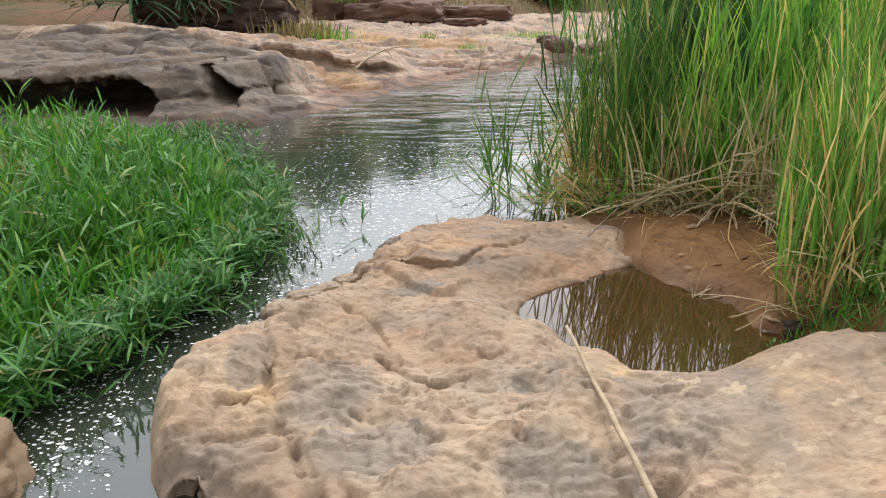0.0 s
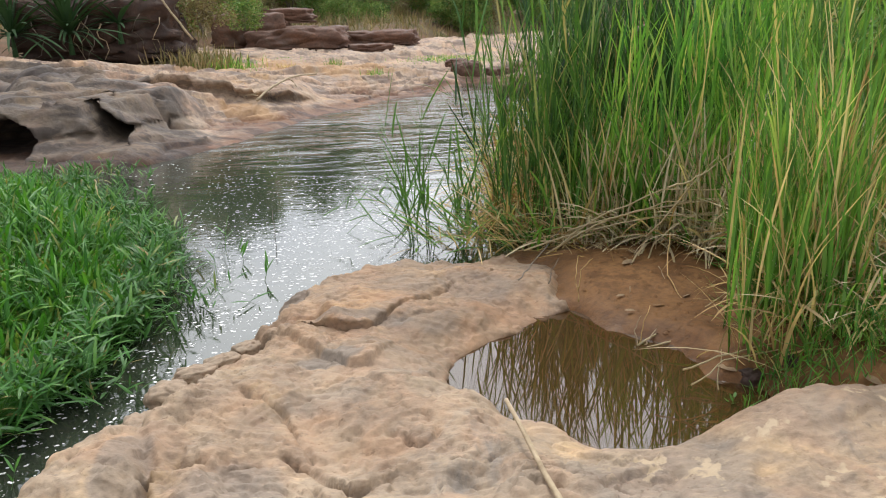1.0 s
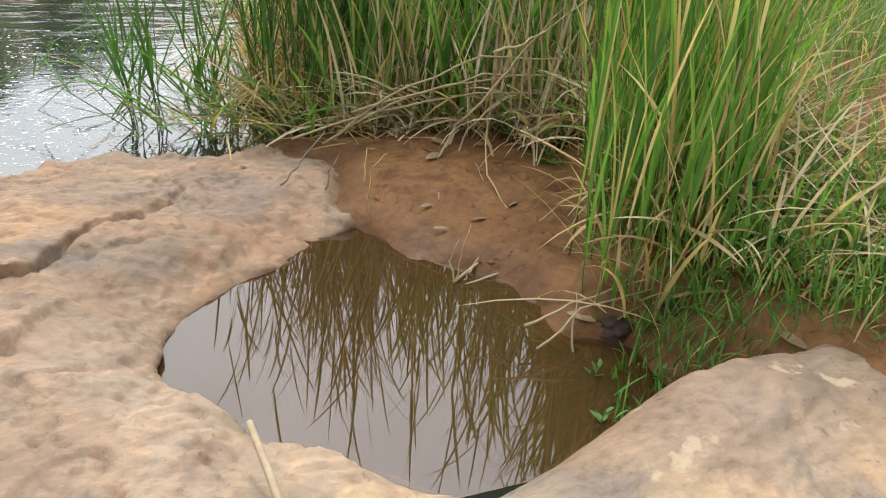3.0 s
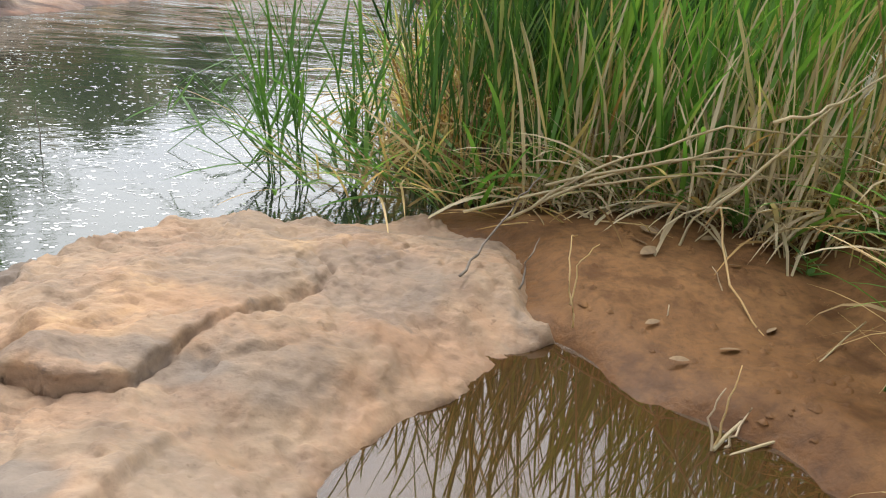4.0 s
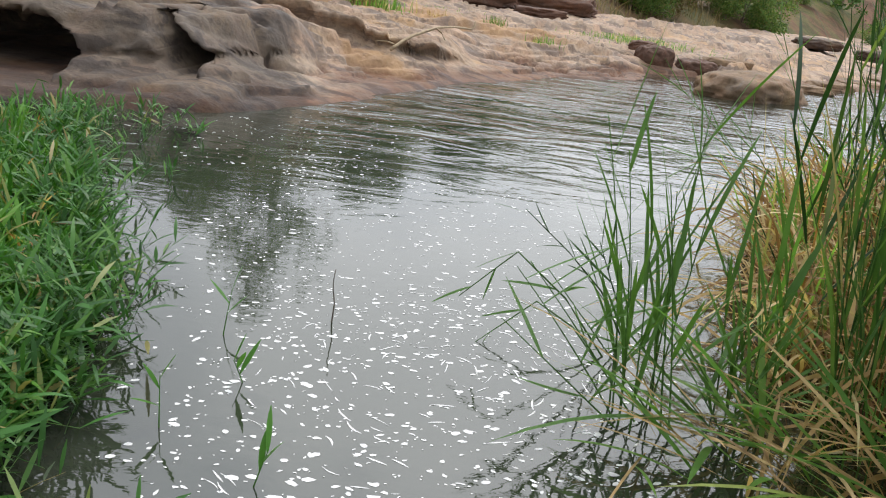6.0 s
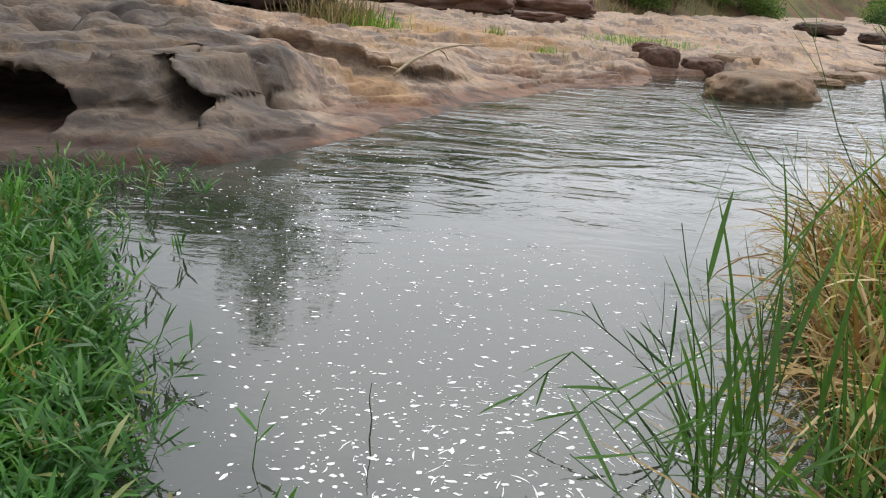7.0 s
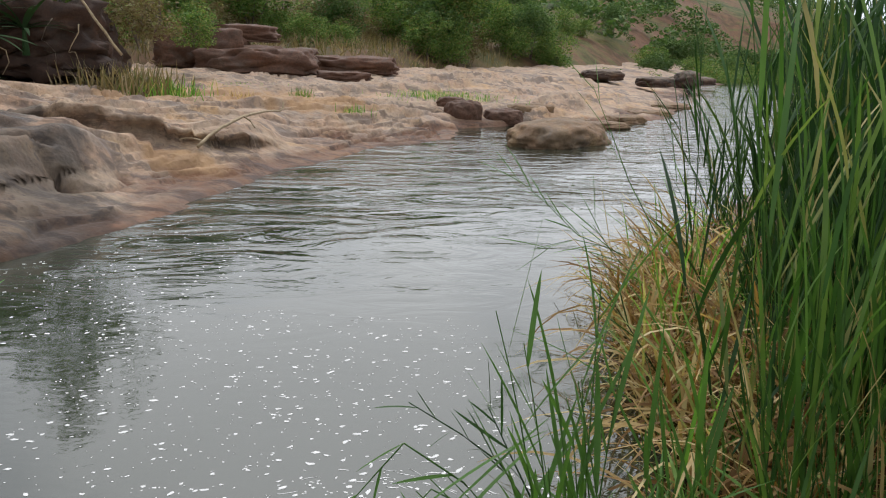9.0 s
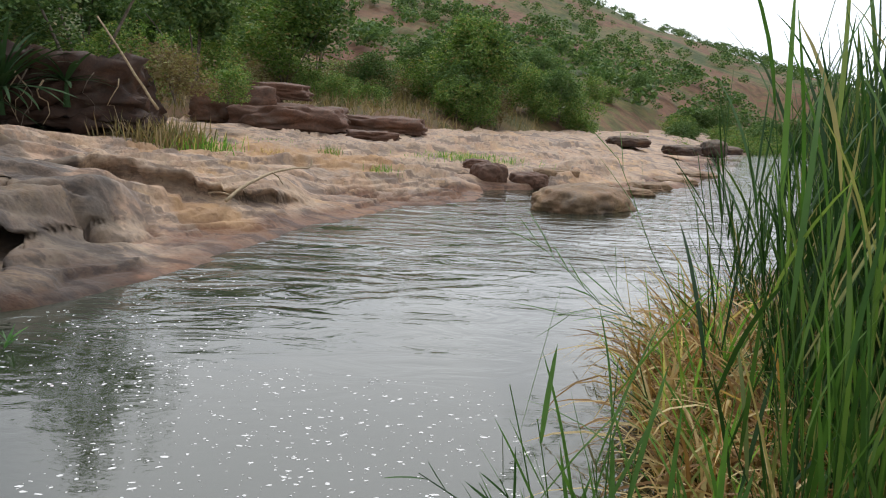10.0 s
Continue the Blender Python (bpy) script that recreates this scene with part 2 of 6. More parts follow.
# near-black earth: the shadow of the plants above is put into its colour
M_EARTH = rock_material("shaded_earth", (0.05, 0.029, 0.02), (0.08, 0.042, 0.026), (0.05, 0.036, 0.028), (0.016, 0.011, 0.009), 1.2, 0.56, 0.56)
M_REED = leaf_material("reed_leaf", [(0.0, (0.069, 0.172, 0.0345)), (0.45, (0.135, 0.3, 0.055)), (0.82, (0.22, 0.37, 0.085)), (0.93, (0.506, 0.38, 0.184)), (1.0, (0.644, 0.529, 0.299))], 0.52)
M_REED_DEEP = leaf_material("deep_reed_leaf", [(0.0, (0.063, 0.189, 0.0368)), (0.5, (0.152, 0.336, 0.0609)), (0.86, (0.263, 0.42, 0.0893)), (1.0, (0.588, 0.483, 0.221))], 0.5)
M_REED_OLIVE = leaf_material("olive_reed_leaf", [(0.0, (0.0552, 0.132, 0.0345)), (0.5, (0.121, 0.247, 0.0506)), (0.85, (0.207, 0.328, 0.0747)), (0.92, (0.46, 0.368, 0.172)), (1.0, (0.598, 0.494, 0.253))], 0.5, 0.5)
M_GRASS = leaf_material("lush_grass_leaf", [(0.0, (0.0305, 0.122, 0.0157)), (0.5, (0.0653, 0.209, 0.0261)), (0.93, (0.131, 0.296, 0.0435)), (1.0, (0.261, 0.235, 0.0783))], 0.3)
M_CLUMP_PALE = leaf_material("shallow_reed_leaf", [(0.0, (0.04, 0.11, 0.025)), (0.6, (0.09, 0.2, 0.04)), (0.88, (0.16, 0.27, 0.06)), (1.0, (0.42, 0.34, 0.16))], 0.35, 0.5)
# darker copy of the reed leaf: the backlit look is put into its colour
M_CLUMP = leaf_material("backlit_reed_leaf", [(0.0, (0.014, 0.044, 0.012)), (0.6, (0.036, 0.095, 0.021)), (0.92, (0.085, 0.16, 0.035)), (1.0, (0.36, 0.29, 0.13))], 0.25, 0.55)
# the lush grass again, with shade put into its leaf colour
M_GRASS_DARK = leaf_material("shaded_grass_leaf", [(0.0, (0.03, 0.10, 0.02)), (0.7, (0.06, 0.19, 0.03)), (0.95, (0.12, 0.25, 0.05)), (1.0, (0.30, 0.22, 0.09))], 0.25)
M_STRAW = leaf_material("straw", [(0.0, (0.33, 0.22, 0.11)), (0.4, (0.506, 0.352, 0.165)), (0.75, (0.616, 0.473, 0.264)), (1.0, (0.264, 0.165, 0.0825))], 0.38, 0.6)
M_AMBER = leaf_material("amber_grass", [(0.0, (0.18, 0.095, 0.035)), (0.35, (0.36, 0.205, 0.08)), (0.65, (0.52, 0.37, 0.165)), (0.9, (0.68, 0.55, 0.32)), (1.0, (0.20, 0.27, 0.06))], 0.38, 0.6)
M_PALE = leaf_material("bleached_stalk", [(0.0, (0.389, 0.302, 0.184)), (0.6, (0.518, 0.432, 0.281)), (1.0, (0.626, 0.54, 0.378))], 0.3, 0.7)
M_WEED = leaf_material("weed_leaf", [(0.0, (0.055, 0.15, 0.03)), (1.0, (0.12, 0.26, 0.05))], 0.3)
M_BUSH = leaf_material("bush_leaf", [(0.0, (0.055, 0.12, 0.028)), (0.5, (0.13, 0.23, 0.05)), (0.85, (0.22, 0.31, 0.08)), (1.0, (0.30, 0.23, 0.10))], 0.3, 0.7)
M_BUSH_DARK = leaf_material("dark_bush_leaf", [(0.0, (0.045, 0.095, 0.03)), (0.6, (0.09, 0.17, 0.05)), (1.0, (0.16, 0.22, 0.075))], 0.3, 0.7)
M_DRYBUSH = leaf_material("dry_bush_leaf", [(0.0, (0.12, 0.09, 0.05)), (0.6, (0.22, 0.17, 0.09)), (1.0, (0.22, 0.24, 0.09))], 0.3, 0.7)
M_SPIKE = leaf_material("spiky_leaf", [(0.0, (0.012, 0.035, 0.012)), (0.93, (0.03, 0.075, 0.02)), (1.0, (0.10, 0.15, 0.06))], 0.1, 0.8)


def wood_material(name, a, b_):
    m, nt, b = mat_new(name)
    v = coords(nt)
    nt.links.new(ramp(nt, noise_tex(nt, v, 14, 6, 0.65), [(0.3, a), (0.7, b_)]), b.inputs["Base Color"])
    b.inputs["Roughness"].default_value = 0.8
    nt.links.new(bump(nt, noise_tex(nt, v, 60, 4), 0.5, 0.003), b.inputs["Normal"])
    return m


M_STICK = wood_material("weathered_stick", (0.24, 0.175, 0.10), (0.46, 0.36, 0.23))
M_LITTER = wood_material("leaf_litter", (0.13, 0.08, 0.042), (0.33, 0.225, 0.12))
M_TRUNK = wood_material("bark", (0.07, 0.055, 0.04), (0.22, 0.18, 0.14))


def ground_material():
    m, nt, b = mat_new("earth")
    v = coords(nt)
    mud = ramp(nt, noise_tex(nt, v, 3.0, 7, 0.6), [(0.3, (0.13, 0.066, 0.028)), (0.7, (0.24, 0.135, 0.062))])
    crumbs = noise_tex(nt, v, 23, 7, 0.68, 0.3)
    mud = mix(nt, 0.75, mud, ramp(nt, crumbs, [(0.34, (0.58, 0.56, 0.55)), (0.5, (1.0,) * 3), (0.68, (1.32, 1.28, 1.2))]), "MULTIPLY")
    mud = mix(nt, ramp(nt, noise_tex(nt, v, 5, 6, 0.65), [(0.52, (0,) * 3), (0.62, (0.6,) * 3)]), mud, (0.085, 0.042, 0.018))
    green = ramp(nt, noise_tex(nt, v, 0.6, 8, 0.7), [(0.38, (0.05, 0.055, 0.02)), (0.5, (0.12, 0.075, 0.04)), (0.65, (0.17, 0.085, 0.05))])
    red = ramp(nt, noise_tex(nt, v, 0.07, 12, 0.75, 0.5), [(0.40, (0.05, 0.07, 0.022)), (0.49, (0.12, 0.105, 0.042)), (0.53, (0.14, 0.085, 0.048)), (0.62, (0.14, 0.07, 0.044))])
    red = mix(nt, 0.85, red, ramp(nt, noise_tex(nt, v, 0.8, 8, 0.75, 0.6), [(0.36, (0.5, 0.55, 0.5)), (0.5, (1.0,) * 3), (0.64, (1.4, 1.3, 1.15))]), "MULTIPLY")
    sep = nt.nodes.new("ShaderNodeSeparateXYZ")
    nt.links.new(v, sep.inputs[0])
    far = nt.nodes.new("ShaderNodeMapRange")
    far.inputs["From Min"].default_value, far.inputs["From Max"].default_value = 25, 60
    nt.links.new(sep.outputs["Y"], far.inputs["Value"])
    mid = nt.nodes.new("ShaderNodeMapRange")
    mid.inputs["From Min"].default_value, mid.inputs["From Max"].default_value = 9, 24
    nt.links.new(sep.outputs["Y"], mid.inputs["Value"])
    soak = ramp(nt, sep.outputs["Z"], [(0.05, (0.62, 0.52, 0.40)), (0.24, (0.95, 0.90, 0.82))])
    mud = mix(nt, 1.0, mud, soak, "MULTIPLY")
    col = mix(nt, mid.outputs[0], mud, green)
    col = mix(nt, far.outputs[0], col, red)
    nt.links.new(col, b.inputs["Base Color"])
    damp = ramp(nt, sep.outputs["Z"], [(0.05, (0.36,) * 3), (0.2, (0.8,) * 3)])
    nt.links.new(damp, b.inputs["Roughness"])
    b.inputs["Specular IOR Level"].default_value = 0.14
    n = bump(nt, crumbs, 0.5, 0.010)
    n = bump(nt, noise_tex(nt, v, 8, 5, 0.6), 0.5, 0.02, n)
    nt.links.new(n, b.inputs["Normal"])
    return m


M_GROUND = ground_material()


def river_material():
    m, nt, b = mat_new("river_water")
    v = coords(nt)
    nt.links.new(ramp(nt, noise_tex(nt, v, 0.5, 4), [(0.3, (0.026, 0.032, 0.02)), (0.7, (0.042, 0.047, 0.035))]), b.inputs["Base Color"])
    b.inputs["Roughness"].default_value = 0.025
    b.inputs["IOR"].default_value = 1.52
    b.inputs["Specular IOR Level"].default_value = 0.9
    sep = nt.nodes.new("ShaderNodeSeparateXYZ")
    nt.links.new(v, sep.inputs[0])
    stream = nt.nodes.new("ShaderNodeMapRange")
    stream.inputs["From Min"].default_value, stream.inputs["From Max"].default_value = 8.0, 14.0
    stream.inputs["To Min"].default_value, stream.inputs["To Max"].default_value = 0.05, 1.0
    nt.links.new(sep.outputs["Y"], stream.inputs["Value"])
    ripples = noise_tex(nt, stretched(nt, v, (1.0, 2.3, 1.0), -0.25), 1.1, 4, 0.5, 1.4)
    chop = noise_tex(nt, stretched(nt, v, (1.0, 1.7, 1.0), -0.3), 11, 3, 0.5, 0.4)
    calm = ramp(nt, noise_tex(nt, v, 0.33, 2), [(0.35, (0.35,) * 3), (0.6, (1.0,) * 3)])
    h = mix(nt, 1.0, mix(nt, 1.0, ripples, calm, "MULTIPLY"), stream.outputs[0], "MULTIPLY")
    n = bump(nt, h, 0.6, 0.085)
    n = bump(nt, chop, 0.2, 0.004, n)
    nt.links.new(n, b.inputs["Normal"])
    return m


def pool_material():
    m, nt, b = mat_new("pool_water")
    b.inputs["Base Color"].default_value = (0.115, 0.06, 0.022, 1)
    b.inputs["Roughness"].default_value = 0.0
    b.inputs["IOR"].default_value = 1.5
    b.inputs["Specular IOR Level"].default_value = 0.9
    b.inputs["Transmission Weight"].default_value = 0.6
    v = coords(nt)
    nt.links.new(bump(nt, noise_tex(nt, v, 3, 2), 0.05, 0.003), b.inputs["Normal"])
    return m


M_RIVER, M_POOL = river_material(), pool_material()
M_FOAM, _, f_b = mat_new("foam")
f_b.inputs["Base Color"].default_value = (0.7, 0.7, 0.69, 1)
f_b.inputs["Roughness"].default_value = 0.7

# ---- geometry helpers ----
rng = np.random.default_rng(7)
PERM = rng.permutation(256)
GRAD = rng.random(256) * 2 * np.pi


def perlin(x, y, seed=0):
    xi, yi = np.floor(x).astype(int), np.floor(y).astype(int)
    xf, yf = x - xi, y - yi
    u, w = xf * xf * xf * (xf * (xf * 6 - 15) + 10), yf * yf * yf * (yf * (yf * 6 - 15) + 10)

    def corner(i, j):
        a = GRAD[PERM[(PERM[(xi + i + seed * 17) % 256] + yi + j) % 256]]
        return np.cos(a) * (xf - i) + np.sin(a) * (yf - j)
    a, b = corner(0, 0), corner(1, 0)
    c, d = corner(0, 1), corner(1, 1)
    return (a + (b - a) * u) * (1 - w) + (c + (d - c) * u) * w


def fbm(x, y, octaves=4, seed=0, gain=0.5):
    total, amp = 0, 1.0
    for k in range(octaves):
        total = total + amp * perlin(x * 2 ** k, y * 2 ** k, seed + k)
        amp *= gain
    return total


def cells(x, y, seed=0):
    """Distance to the nearest and second nearest of scattered points, one to a unit cell."""
    ix, iy = np.floor(x).astype(int), np.floor(y).astype(int)
    near, second = np.full(np.shape(x), 9.0), np.full(np.shape(x), 9.0)
    for dx in (-1, 0, 1):
        for dy in (-1, 0, 1):
            h = PERM[(PERM[(ix + dx + seed * 17) & 255] + iy + dy) & 255]
            px_, py_ = ix + dx + (h * 37 % 256) / 256, iy + dy + (h * 101 % 256) / 256
            r = np.hypot(x - px_, y - py_)
            second = np.minimum(second, np.maximum(near, r))
            near = np.minimum(near, r)
    return near, second


def smooth(a, b, v):
    t = np.clip((v - a) / (b - a), 0, 1)
    return t * t * (3 - 2 * t)


def line_distance(x, y, pts, closed=False):
    """Distance to a polyline, and the side (positive to its left)."""
    best, side = np.full(x.shape, 1e9), np.zeros(x.shape)
    loop = list(zip(pts, pts[1:] + (pts[:1] if closed else [])))
    loop = loop if closed else loop[:len(pts) - 1]
    for (ax, ay), (bx, by) in loop:
        dx, dy = bx - ax, by - ay
        t = np.clip(((x - ax) * dx + (y - ay) * dy) / (dx * dx + dy * dy), 0, 1)
        ex, ey = x - ax - t * dx, y - ay - t * dy
        d = np.hypot(ex, ey)
        s = np.sign(dx * (y - ay) - dy * (x - ax))
        near = d < best
        best, side = np.where(near, d, best), np.where(near, s, side)
    return best, side


def inside(x, y, pts):
    """Signed distance to a closed polygon, positive inside."""
    d, _ = line_distance(x, y, pts, True)
    odd = np.zeros(x.shape, bool)
    for (ax, ay), (bx, by) in zip(pts, pts[1:] + pts[:1]):
        if ay != by:
            odd ^= ((ay > y) != (by > y)) & (x < (bx - ax) * (y - ay) / (by - ay) + ax)
    return np.where(odd, d, -d)


def mesh_object(name, V, F, material, parent=None, shaded=True):
    me = bpy.data.meshes.new(name)
    me.from_pydata(np.asarray(V).tolist(), [], np.asarray(F).tolist() if not isinstance(F, list) else F)
    if shaded:
        me.polygons.foreach_set("use_smooth", np.ones(len(me.polygons), bool))
    for m in material if isinstance(material, (list, tuple)) else [material]:
        me.materials.append(m)
    ob = new(name, me)
    ob.parent = parent
    return ob


def sheet(name, xs, ys, height, material):
    """A height field over the lines xs and ys; height gives z, or x, y and z."""
    X, Y = np.meshgrid(xs, ys)
    R = height(X, Y)
    X, Y, Z = R if isinstance(R, tuple) else (X, Y, R)
    V = np.stack([X.ravel(), Y.ravel(), Z.ravel()], 1)
    n, m = len(xs), len(ys)
    I = (np.arange(m - 1)[:, None] * n + np.arange(n - 1)[None, :]).ravel()
    return mesh_object(name, V, np.stack([I, I + 1, I + n + 1, I + n], 1), material)


def spread(fine, step, far, growth=1.12):
    """Lines at an even step over the interval fine, then ever wider out to far."""
    mid = list(np.arange(fine[0], fine[1] + step / 2, step))
    s, v = step, mid[-1]
    while v < far[1]:
        s *= growth
        v += s
        mid.append(v)
    s, v, low = step, mid[0], []
    while v > far[0]:
        s *= growth
        v -= s
        low.append(v)
    return np.array(low[::-1] + mid)


def empty(name, at=(0, 0, 0)):
    ob = new(name)
    ob.location = at
    return ob


def part(name, bm, material, parent, label=""):
    me = bpy.data.meshes.new(name)
    bm.to_mesh(me)
    bm.free()
    me.polygons.foreach_set("use_smooth", np.ones(len(me.polygons), bool))
    me.materials.append(material)
    ob = new(name, me)
    ob.parent = parent
    if label:
        ob["label"] = label
    return ob


def blades(base, az, lean, curve, length, width, seg=5, twist=None, shape="reed"):
    """Many curved, tapering blades as one mesh: base (n, 3), the rest (n,)."""
    n = len(base)
    s = np.linspace(0, 1, seg + 1)
    if shape == "reed":
        prof = np.clip(0.45 + 2.2 * s, 0, 1) * np.sqrt(np.clip(1 - s ** 2.2, 0, 1)) + 0.03
    elif shape == "leaf":
        prof = np.sin(np.pi * np.clip(s * 0.93 + 0.05, 0, 1)) ** 0.8
    else:
        prof = 1 - 0.6 * s
    p = np.array(base, float)
    d = np.stack([np.sin(az), np.cos(az), np.zeros(n)], 1)
    tw = np.zeros(n) if twist is None else twist
    rings = []
    for k in range(seg + 1):
        th = lean + curve * s[k]
        tang = d * np.sin(th)[:, None] + np.array([0, 0, 1.0]) * np.cos(th)[:, None]
        side = np.stack([np.cos(az), -np.sin(az), np.zeros(n)], 1)
        up = np.cross(side, tang)
        w = side * np.cos(tw)[:, None] + up * np.sin(tw)[:, None]
        half = (width * prof[k] / 2)[:, None]
        rings += [p - w * half, p + w * half]
        p = p + tang * (length / seg)[:, None]
    V = np.stack(rings, 1).reshape(-1, 3)
    m = 2 * (seg + 1)
    quads = np.array([[2 * k, 2 * k + 1, 2 * k + 3, 2 * k + 2] for k in range(seg)])
    F = (np.arange(n)[:, None, None] * m + quads[None]).reshape(-1, 4)
    return V, F


def leaflets(p, length, width, r):
    """Flat pointed leaves of two triangles each, turned every way."""
    n = len(p)
    a = r.normal(size=(n, 3))
    a /= np.linalg.norm(a, axis=1)[:, None]
    b = np.cross(a, r.normal(size=(n, 3)))
    b /= np.linalg.norm(b, axis=1)[:, None] + 1e-9
    a[:, 2] = -np.abs(a[:, 2]) * 0.6
    V = np.stack([p, p + a * (length * 0.45)[:, None] + b * (width * 0.5)[:, None], p + a * length[:, None], p + a * (length * 0.45)[:, None] - b * (width * 0.5)[:, None]], 1).reshape(-1, 3)
    F = np.arange(4 * n).reshape(-1, 4)
    return V, F.tolist()


def stems(base, az, lean, curve, length, width, seg=4, sides=3):
    """Many thin tapering tubes. Returns V, F and each tube's centre line."""
    n = len(base)
    s = np.linspace(0, 1, seg + 1)
    p = np.array(base, float)
    d = np.stack([np.sin(az), np.cos(az), np.zeros(n)], 1)
    side = np.stack([np.cos(az), -np.sin(az), np.zeros(n)], 1)
    rings, centre = [], []
    for k in range(seg + 1):
        th = lean + curve * s[k]
        tang = d * np.sin(th)[:, None] + np.array([0, 0, 1.0]) * np.cos(th)[:, None]
        up = np.cross(side, tang)
        r = (width / 2 * (1 - 0.6 * s[k]))[:, None]
        for j in range(sides):
            a = 2 * np.pi * j / sides
            rings.append(p + (side * np.cos(a) + up * np.sin(a)) * r)
        centre.append(p.copy())
        p = p + tang * (length / seg)[:, None]
    V = np.stack(rings, 1).reshape(-1, 3)
    m = sides * (seg + 1)
    quads = np.array([[sides * k + j, sides * k + (j + 1) % sides, sides * (k + 1) + (j + 1) % sides, sides * (k + 1) + j] for k in range(seg) for j in range(sides)])
    F = (np.arange(n)[:, None, None] * m + quads[None]).reshape(-1, 4)
    return V, F, np.stack(centre, 1)


def joined(pieces):
    V, F, k = [], [], 0
    for v, f in pieces:
        V.append(v)
        F.append(f + k)
        k += len(v)
    return np.concatenate(V), np.concatenate(F)


def leaves_on(centre, per, lo, hi, length, width, lean=(0.25, 0.7), curve=(0.2, 0.9), seg=4, shape="reed"):
    """Leaves along stems, from fraction lo to hi of each centre line."""
    n, k = centre.shape[0], centre.shape[1]
    f = np.clip(lo + (hi - lo) * (np.arange(per)[None] + rng.random((n, per))) / per, 0, 0.999) * (k - 1)
    i = f.astype(int)
    rows = np.arange(n)[:, None]
    base = centre[rows, i] * (1 - (f - i))[..., None] + centre[rows, i + 1] * (f - i)[..., None]
    m = n * per
    return blades(base.reshape(-1, 3), rng.random(m) * 6.283, rng.uniform(*lean, m), rng.uniform(*curve, m),
                  rng.uniform(*length, m), rng.uniform(*width, m), seg, rng.uniform(-0.5, 0.5, m), shape)


def scatter(polygon, count, seed=0):
    xs, ys = [p[0] for p in polygon], [p[1] for p in polygon]
    got = np.zeros((0, 2))
    while len(got) < count:
        q = np.stack([rng.uniform(min(xs), max(xs), count * 2), rng.uniform(min(ys), max(ys), count * 2)], 1)
        got = np.concatenate([got, q[inside(q[:, 0], q[:, 1], polygon) > 0]])
    return got[:count]


# ---- the lie of the land ----
BANK_SHORE = [(-14, 9.2), (-8, 9.5), (-5.5, 9.8), (-4.0, 10.0), (-3.0, 10.1), (-2.4, 10.7), (-1.95, 11.5), (-1.5, 12.8), (-0.9, 14.4), (-0.35, 15.4), (0.7, 17.3), (2.3, 18.7),
              (2.7, 20.6), (4.0, 21.4), (6.3, 21.2), (9.2, 24.2), (15.5, 35), (28, 52), (60, 95)]
RIGHT_SHORE = [(66, 85), (20, 33), (10, 18.5), (6, 14.5), (3.6, 11.8), (2.4, 10.2), (1.75, 8.9), (1.4, 7.3), (1.2, 6.6), (1.0, 6.1)]
LEFT_SHORE = [(-3, -60), (-4.2, -26), (-2.6, -13), (-3.2, -8), (-2.4, -4.5), (-2.7, -2), (-2.1, 0.6), (-2.1, 2.6), (-1.75, 3.6), (-1.5, 4.4), (-1.35, 5.1), (-1.3, 6.0), (-1.4, 6.6), (-1.9, 7.4), (-2.7, 8.6), (-3.5, 9.4), (-6, 9.7)]
RIVER = LEFT_SHORE + BANK_SHORE[1:] + RIGHT_SHORE + [(0.95, 5.85), (0.75, 5.2), (0, 4), (-0.6, 3), (-0.7, 2), (-0.6, -2), (0.2, -5), (-0.9, -9), (0.3, -14), (-1.5, -27), (-1.2, -60)]
POOL = [(0.52, 3.84), (0.49, 3.65), (0.58, 3.42), (0.74, 3.24), (0.93, 3.12), (1.2, 3.1), (1.46, 3.16), (1.74, 3.24), (1.87, 3.4), (1.84, 3.8), (1.66, 4.12),
        (1.46, 4.3), (1.38, 4.55), (1.17, 4.44), (0.95, 4.25), (0.75, 4.12), (0.6, 3.98)]
ROCK = [(0.4, -2.3), (-0.3, -2.0), (-0.75, -1.2), (-0.8, -0.2), (-0.95, 1.0), (-0.9, 2.0), (-1.08, 2.34), (-1.22, 2.75), (-1.15, 3.1), (-0.82, 3.34), (-0.72, 3.48), (-0.76, 3.73), (-0.66, 3.98), (-0.52, 4.12), (-0.56, 4.5),
        (-0.52, 4.95), (-0.34, 5.26), (-0.02, 5.46), (0.34, 5.6), (0.8, 5.66), (1.22, 5.62), (1.58, 5.36), (1.53, 4.85), (1.41, 4.55), (1.42, 3.6), (1.6, 3.25), (1.95, 3.2), (2.3, 3.22), (2.55, 3.1), (2.55, 2.85), (2.6, 2.4), (2.75, 1), (2.9, 0.1), (2.7, -0.9), (2.2, -1.9), (1.3, -2.25)]


def hump(x, y):
    return smooth(-1.8, -3.0, x) * smooth(21, 15, y) * (1 - 0.6 * smooth(13, 15.5, y) * smooth(-5.2, -3.6, x))


def bank_base(d, x, y):
    """Height of the far bank at d metres inland."""
    z = 1.0 * (1 - np.exp(-0.2 * np.maximum(d, 0)))
    swell = np.interp(d, [-1, 0, 0.15, 0.75, 0.9, 1.3, 1.7, 2.4, 5.0, 8.0, 11, 20], [0, 0, 0.10, 0.24, 0.28, 0.72, 0.80, 0.84, 0.92, 1.25, 1.6, 1.7])
    h = hump(x, y)
    return z * (1 - h) + swell * h


def inland(x, y):
    d, s = line_distance(x, y, BANK_SHORE)
    return d * s


